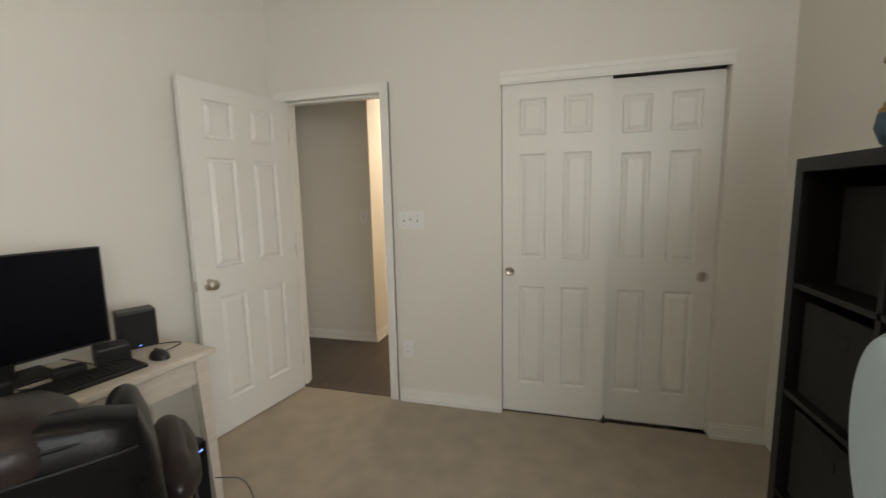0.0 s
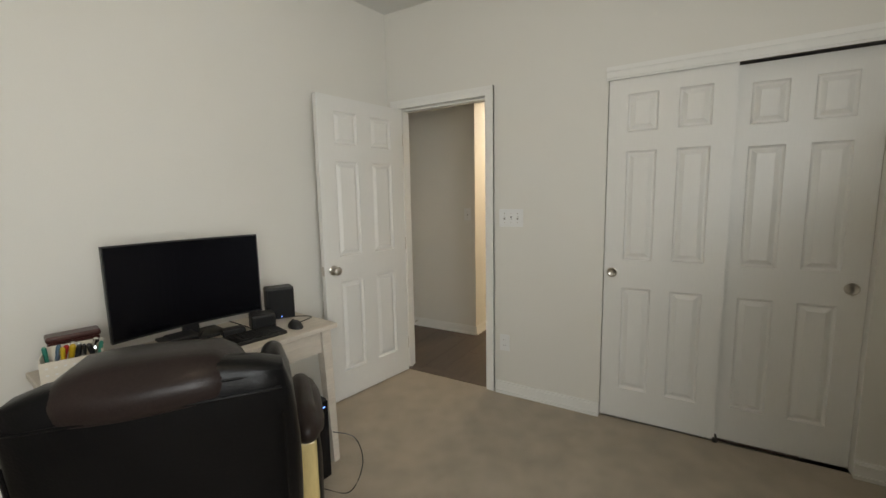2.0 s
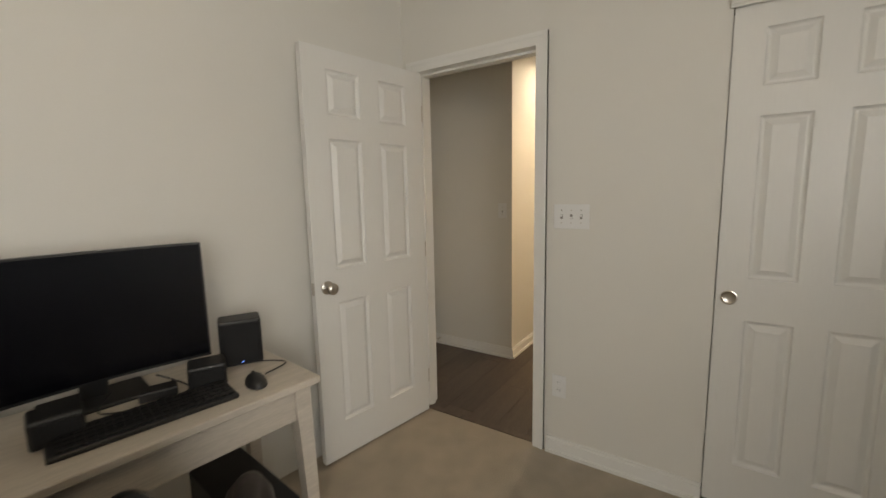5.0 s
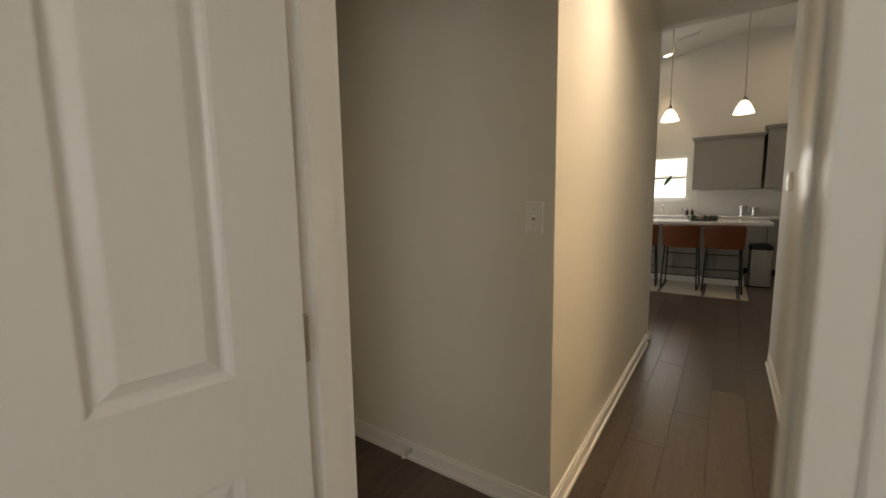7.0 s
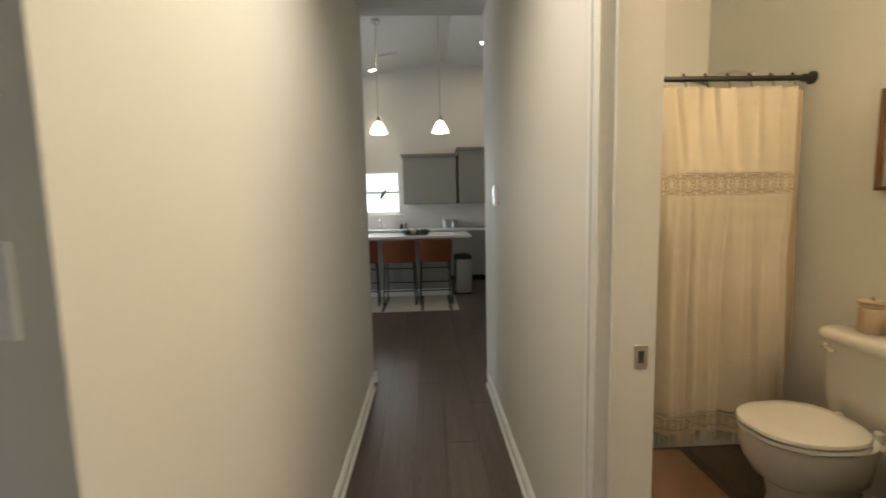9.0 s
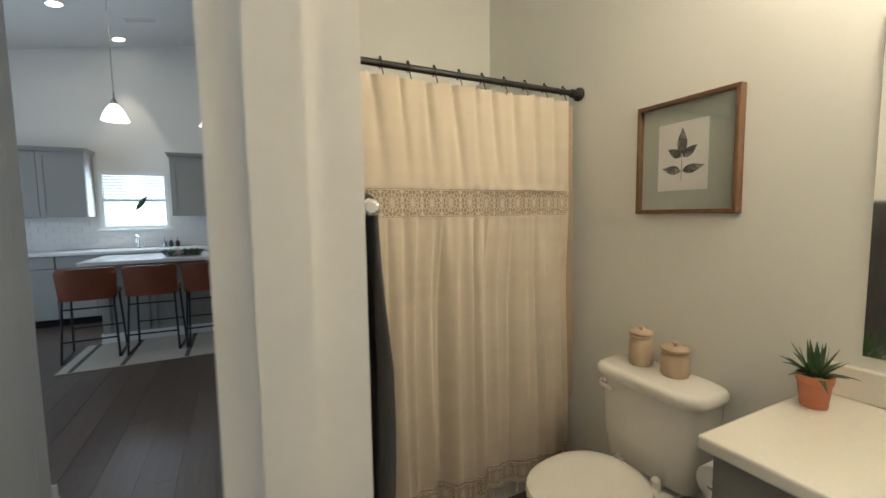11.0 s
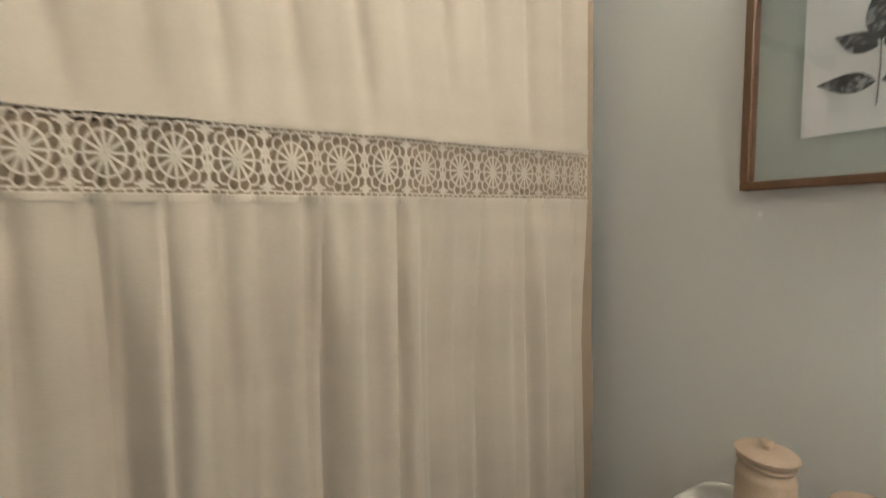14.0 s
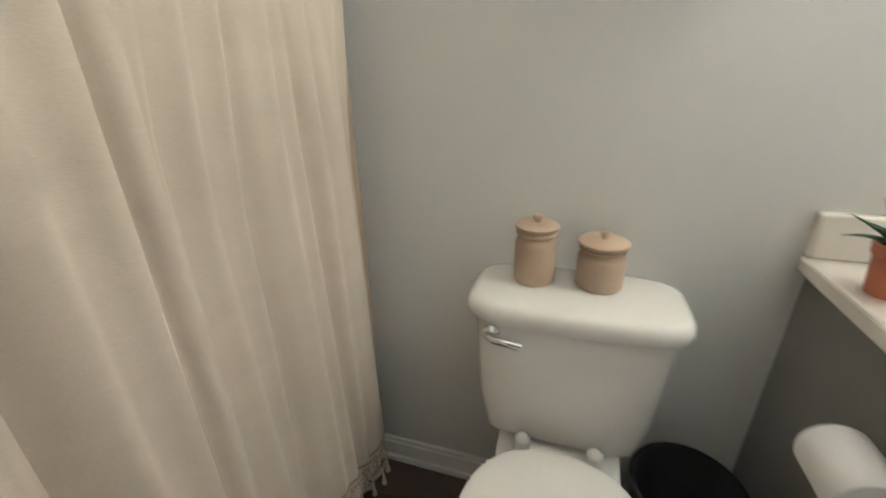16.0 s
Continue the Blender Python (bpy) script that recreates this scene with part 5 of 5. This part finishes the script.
# picture
pc2 = thing("framed_picture", "walnut framed botanical leaf print on sage mount", "picture", pose(BX1, 1.956, 1.5255, 0, 0, -90))
W2, H2P, FW = 0.182, 0.200, 0.015
part("frame", B((-W2, W2, -0.032, 0, H2P - FW, H2P), (-W2, W2, -0.032, 0, -H2P, -H2P + FW), (-W2, -W2 + FW, -0.032, 0, -H2P + FW, H2P - FW), (W2 - FW, W2, -0.032, 0, -H2P + FW, H2P - FW), bevel=0.002), OAKFR, pc2)
part("mount", B((-W2 + FW, W2 - FW, -0.010, -0.004, -H2P + FW, H2P - FW)), MATGREEN, pc2, "sage green backing board")
part("print", B((-0.101, 0.079, -0.0125, -0.0105, -0.118, 0.121)), PAPER, pc2, "white paper print")
gl = part("glass", B((-W2 + FW, W2 - FW, -0.024, -0.022, -H2P + FW, H2P - FW)), GLASS, pc2)
gl.visible_shadow = False


def leaf_shape(cx, cz, ln, wd, ang, y=-0.0135):
    bm = bmesh.new()
    n = 14
    pts = []
    for k in range(n + 1):
        t = k / n
        pts.append((t * ln, wd * math.sin(math.pi * t ** 0.8) * (1 - 0.25 * t)))
    outline = pts + [(a, -b) for a, b in pts[-2:0:-1]]
    ca, sa = math.cos(radians(ang)), math.sin(radians(ang))
    lo = [bm.verts.new((cx + a * ca - b * sa, y + 0.0008, cz + a * sa + b * ca)) for a, b in outline]
    hi = [bm.verts.new((v.co.x, y, v.co.z)) for v in lo]
    bm.faces.new(hi)
    for i in range(len(lo)):
        j = (i + 1) % len(lo)
        bm.faces.new((lo[i], lo[j], hi[j], hi[i]))
    bmesh.ops.recalc_face_normals(bm, faces=bm.faces[:])
    return bm


for cx, cz, ln, wd, ang in ((-0.011, 0.008, 0.092, 0.020, 90), (-0.014, 0.000, 0.058, 0.017, 148), (-0.008, 0.000, 0.062, 0.017, 34), (-0.014, -0.050, 0.070, 0.017, 170), (-0.008, -0.050, 0.078, 0.017, 10)):
    part("printed_leaf", leaf_shape(cx, cz, ln, wd, ang), INK, pc2, "black printed leaf")
part("printed_stem", tube([(-0.011, -0.0135, 0.02), (-0.010, -0.0135, -0.03), (-0.012, -0.0135, -0.085)], 0.0008, 5), INK, pc2)

# vanity
VX, VY0, VY1, VZ = 1.195, 0.70, 1.545, 0.805
va = thing("vanity_cabinet", "grey painted bathroom vanity cabinet with doors", "vanity", pose(VX, VY1, 0, 0, 0, -90))
VL, VD = VY1 - VY0, BX1 - VX
part("carcass", B((0, VL, 0.02, VD, 0.09, VZ)), VANITY, va)
part("toe_kick", B((0.0, VL, 0.08, VD, 0, 0.09)), VANITY, va)
part("rail", B((0, VL, 0.0, 0.02, 0.60, VZ)), VANITY, va)
for x0 in (0.012, VL / 2 + 0.004):
    x1 = x0 + VL / 2 - 0.016
    dd = part("door", B((x0, x1, 0.0, 0.018, 0.11, 0.575)), VANITY, va)
    f = 0.055
    part("door_frame", B((x0, x0 + f, -0.010, 0, 0.11, 0.575), (x1 - f, x1, -0.010, 0, 0.11, 0.575), (x0 + f, x1 - f, -0.010, 0, 0.11, 0.11 + f), (x0 + f, x1 - f, -0.010, 0, 0.575 - f, 0.575), bevel=0.002), VANITY, dd)
vt2 = thing("bathroom_counter", "cream cultured marble vanity top with backsplash", "countertop", pose(0, 0, 0))
part("slab", B((1.168, BX1, 0.69, 1.567, VZ, 0.838), bevel=0.006, seg=2), COUNTER, vt2)
part("backsplash", B((BX1 - 0.022, BX1, 0.69, 1.565, 0.8385, 0.925), bevel=0.005, seg=2), COUNTER, vt2)
part("basin_rim", lathe([(0.19, 0.8385), (0.20, 0.842), (0.17, 0.8415), (0.12, 0.8388)], 40, None, Matrix.Translation((1.40, 1.10, 0))), COUNTER, vt2, "", True)
mi = thing("mirror", "frameless bathroom mirror above the vanity", "mirror", pose(0, 0, 0))
part("mirror_glass", B((BX1 - 0.006, BX1, 0.72, 1.475, 0.955, 1.80), bevel=0.002), MIRROR, mi)
vl = thing("vanity_light", "three-globe wall light above the mirror", "wall light", pose(BX1, 1.10, 2.0))
part("back_plate", B((-0.025, 0, -0.30, 0.30, -0.05, 0.05), bevel=0.006), NICKEL, vl)
for y in (-0.22, 0, 0.22):
    part("arm", tube([(-0.02, y, 0), (-0.10, y, 0.0), (-0.14, y, 0.03)], 0.008, 8), NICKEL, vl)
    part("cup", lathe([(0.02, 0.02), (0.05, 0.03), (0.052, 0.045), (0.02, 0.046)], 20, None, Matrix.Translation((-0.14, y, 0))), NICKEL, vl)
# towel bar and towel
tb = thing("towel_bar", "chrome towel bar on the bathroom wall", "towel bar", pose(BX0 + 0.004, 0, 1.345))
part("bar", tube([(0.065, 1.62, 0), (0.065, 2.18, 0)], 0.009, 10), CHROME, tb, "", True)
for y in (1.64, 2.155):
    part("post", lathe([(0.024, 0), (0.022, 0.008), (0.011, 0.014), (0.011, 0.060), (0.015, 0.066), (0.012, 0.078)], 20, None, Matrix.Translation((0, y, 0)) @ Matrix.Rotation(radians(90), 4, "Y")), CHROME, tb, "", True)
tw = thing("towel", "dark grey terry towel hanging over the bar", "towel", pose(BX0 + 0.069, 1.02, 1.345))
bm = bmesh.new()
g = []
for i in range(73):
    y = 0.645 + 0.465 * i / 72
    row = []
    for k in range(34):
        if k < 14:
            x, z = -0.020, -0.60 + 0.60 * k / 13
        elif k < 20:
            a = math.pi * (k - 13) / 7
            x, z = -0.020 * math.cos(a), 0.020 * math.sin(a)
        else:
            x, z = 0.020, -0.68 * (k - 20) / 13
        dr = min(1, max(0, -z) / 0.25)
        x += (0.013 * math.sin(y * 74 + 0.6 * math.sin(z * 5)) + 0.008 * math.sin(y * 131 + z * 3 + 1.1)) * dr + (0.018 * dr if x > 0 else 0)
        row.append(bm.verts.new((x, y + 0.015 * math.sin(z * 6) * dr, z)))
    g.append(row)
for a, b in zip(g, g[1:]):
    for k in range(33):
        bm.faces.new((a[k], a[k + 1], b[k + 1], b[k]))
o = part("cloth", bm, TOWEL, tw, "", True)
sol = o.modifiers.new("thickness", "SOLIDIFY")
sol.thickness, sol.offset = 0.008, 0
# waste bin, paper roll, mat, plant
wb = thing("waste_bin", "copper brown round waste bin lined in black", "waste bin", pose(1.490, 1.712, 0))
bm = bmesh.new()
lathe([(0.085, 0.0), (0.088, 0.004), (0.104, 0.396), (0.106, 0.40), (0.102, 0.398), (0.084, 0.012)], 36, bm)
part("body", bm, COPPER, wb, "", True)
part("liner", lathe([(0.083, 0.013), (0.1015, 0.39), (0.1085, 0.403), (0.109, 0.397), (0.110, 0.375), (0.109, 0.405), (0.100, 0.403), (0.080, 0.016)], 36), BIN, wb, "black bag over the rim", True)
tp = thing("toilet_paper", "toilet paper roll on the vanity side", "toilet paper", pose(1.345, VY1 + 0.052, 0.658))
part("roll", lathe([(0.018, -0.05), (0.044, -0.05), (0.046, -0.046), (0.046, 0.046), (0.044, 0.05), (0.018, 0.05)], 32, None, Matrix.Rotation(radians(90), 4, "Y")), PAPER, tp, "", True)
part("holder", tube([(-0.065, -0.066, 0.0), (-0.065, 0.0, 0.0), (0.065, 0, 0), (0.065, -0.066, 0.0)], 0.007, 8), CHROME, tp, "chrome roll holder")
bmat = thing("bath_mat", "shaggy brown bath mat before the tub", "bath mat", pose(0.83, 2.25, 0.0))
bm = soft_box(-0.30, 0.30, -0.24, 0.24, 0.0, 0.022, 0.010)
part("mat_body", bm, MATB, bmat, "", True)
pt = thing("potted_succulent", "green aloe succulent in a terracotta pot", "potted plant", pose(1.552, 1.512, 0.839) @ Matrix.Diagonal((0.77, 0.77, 1.04, 1)))
part("pot", lathe([(0.034, 0), (0.036, 0.003), (0.044, 0.060), (0.048, 0.062), (0.050, 0.078), (0.046, 0.080), (0.043, 0.070)], 32), TERRA, pt, "terracotta pot", True)
part("soil", lathe([(0.043, 0.070), (0.040, 0.072), (0.01, 0.074)], 20), SOIL, pt)
rng = random.Random(4)
for i in range(34):
    a = i * 2.39996
    t = i / 34
    el = radians(80 - 66 * t) + rng.uniform(-0.1, 0.1)
    ln = 0.070 + 0.035 * t + rng.uniform(-0.008, 0.008)
    rings = []
    for k in range(7):
        s = k / 6
        e2 = el + 0.5 * s * (1 - t) - 0.35 * s * t
        r = ln * s
        px, pz = r * math.cos(e2) + 0.006, 0.074 + r * math.sin(e2)
        w = 0.0105 * (1 - s ** 1.6) + 0.0006
        th_ = 0.0045 * (1 - s) + 0.0004
        rings.append([Matrix.Rotation(a, 3, "Z") @ Vector((px + ox, oy, pz + oz)) for ox, oy, oz in ((0, -w, th_ * 0.8), (th_ * 0.6, 0, -th_), (0, w, th_ * 0.8), (-th_ * 0.4, 0, 0.0))])
    part("leaf", loft(rings), LEAF, pt, "", True)

# ---- floor planks ----
PW, PL = 0.182, 1.22
fl = thing("floor", "dark brown wood plank floor", "floor", pose(0, 0, 0), "", "structure")
me_plank = None
rest = []
for i in range(-24, 20):
    off = ((i * 7) % 11) / 11 * PL
    for k in range(-1, 8):
        x, y = -0.62 + i * PW, T + k * PL - off
        xa, xb, ya, yb = x, x + PW - 0.001, max(y, T - 0.06), min(y + PL - 0.001, 8.25)
        if yb - ya < 0.03 or xa < XW or xb > XE:
            continue
        if (ya + yb) / 2 < 3.4 and (xb < -1.95 or xa > 1.72):
            continue
        if -1.5 < x < 1.75 and yb - ya > PL - 0.01:
            if me_plank is None:
                o = part("plank", B((0, PW - 0.001, 0, PL - 0.001, -0.012, 0.0), bevel=0.0009), FLOORW, fl, m=pose(x, y, 0))
                me_plank = o.data
            else:
                o = new("plank", me_plank)
                o.parent = fl
                o.matrix_basis = pose(x, y, 0)
        elif -1.95 < x < 1.75 and yb < 4.5:
            part("plank", B((0, xb - xa, 0, yb - ya, -0.012, 0.0), bevel=0.0012), FLOORW, fl, m=pose(xa, ya, 0))
        else:
            rest.append((xa, xb, ya, yb, -0.012, 0.0))
tagged(part("far_planks", B(*rest), FLOORW, fl), "dark brown planks further off", "", "", "stuff")
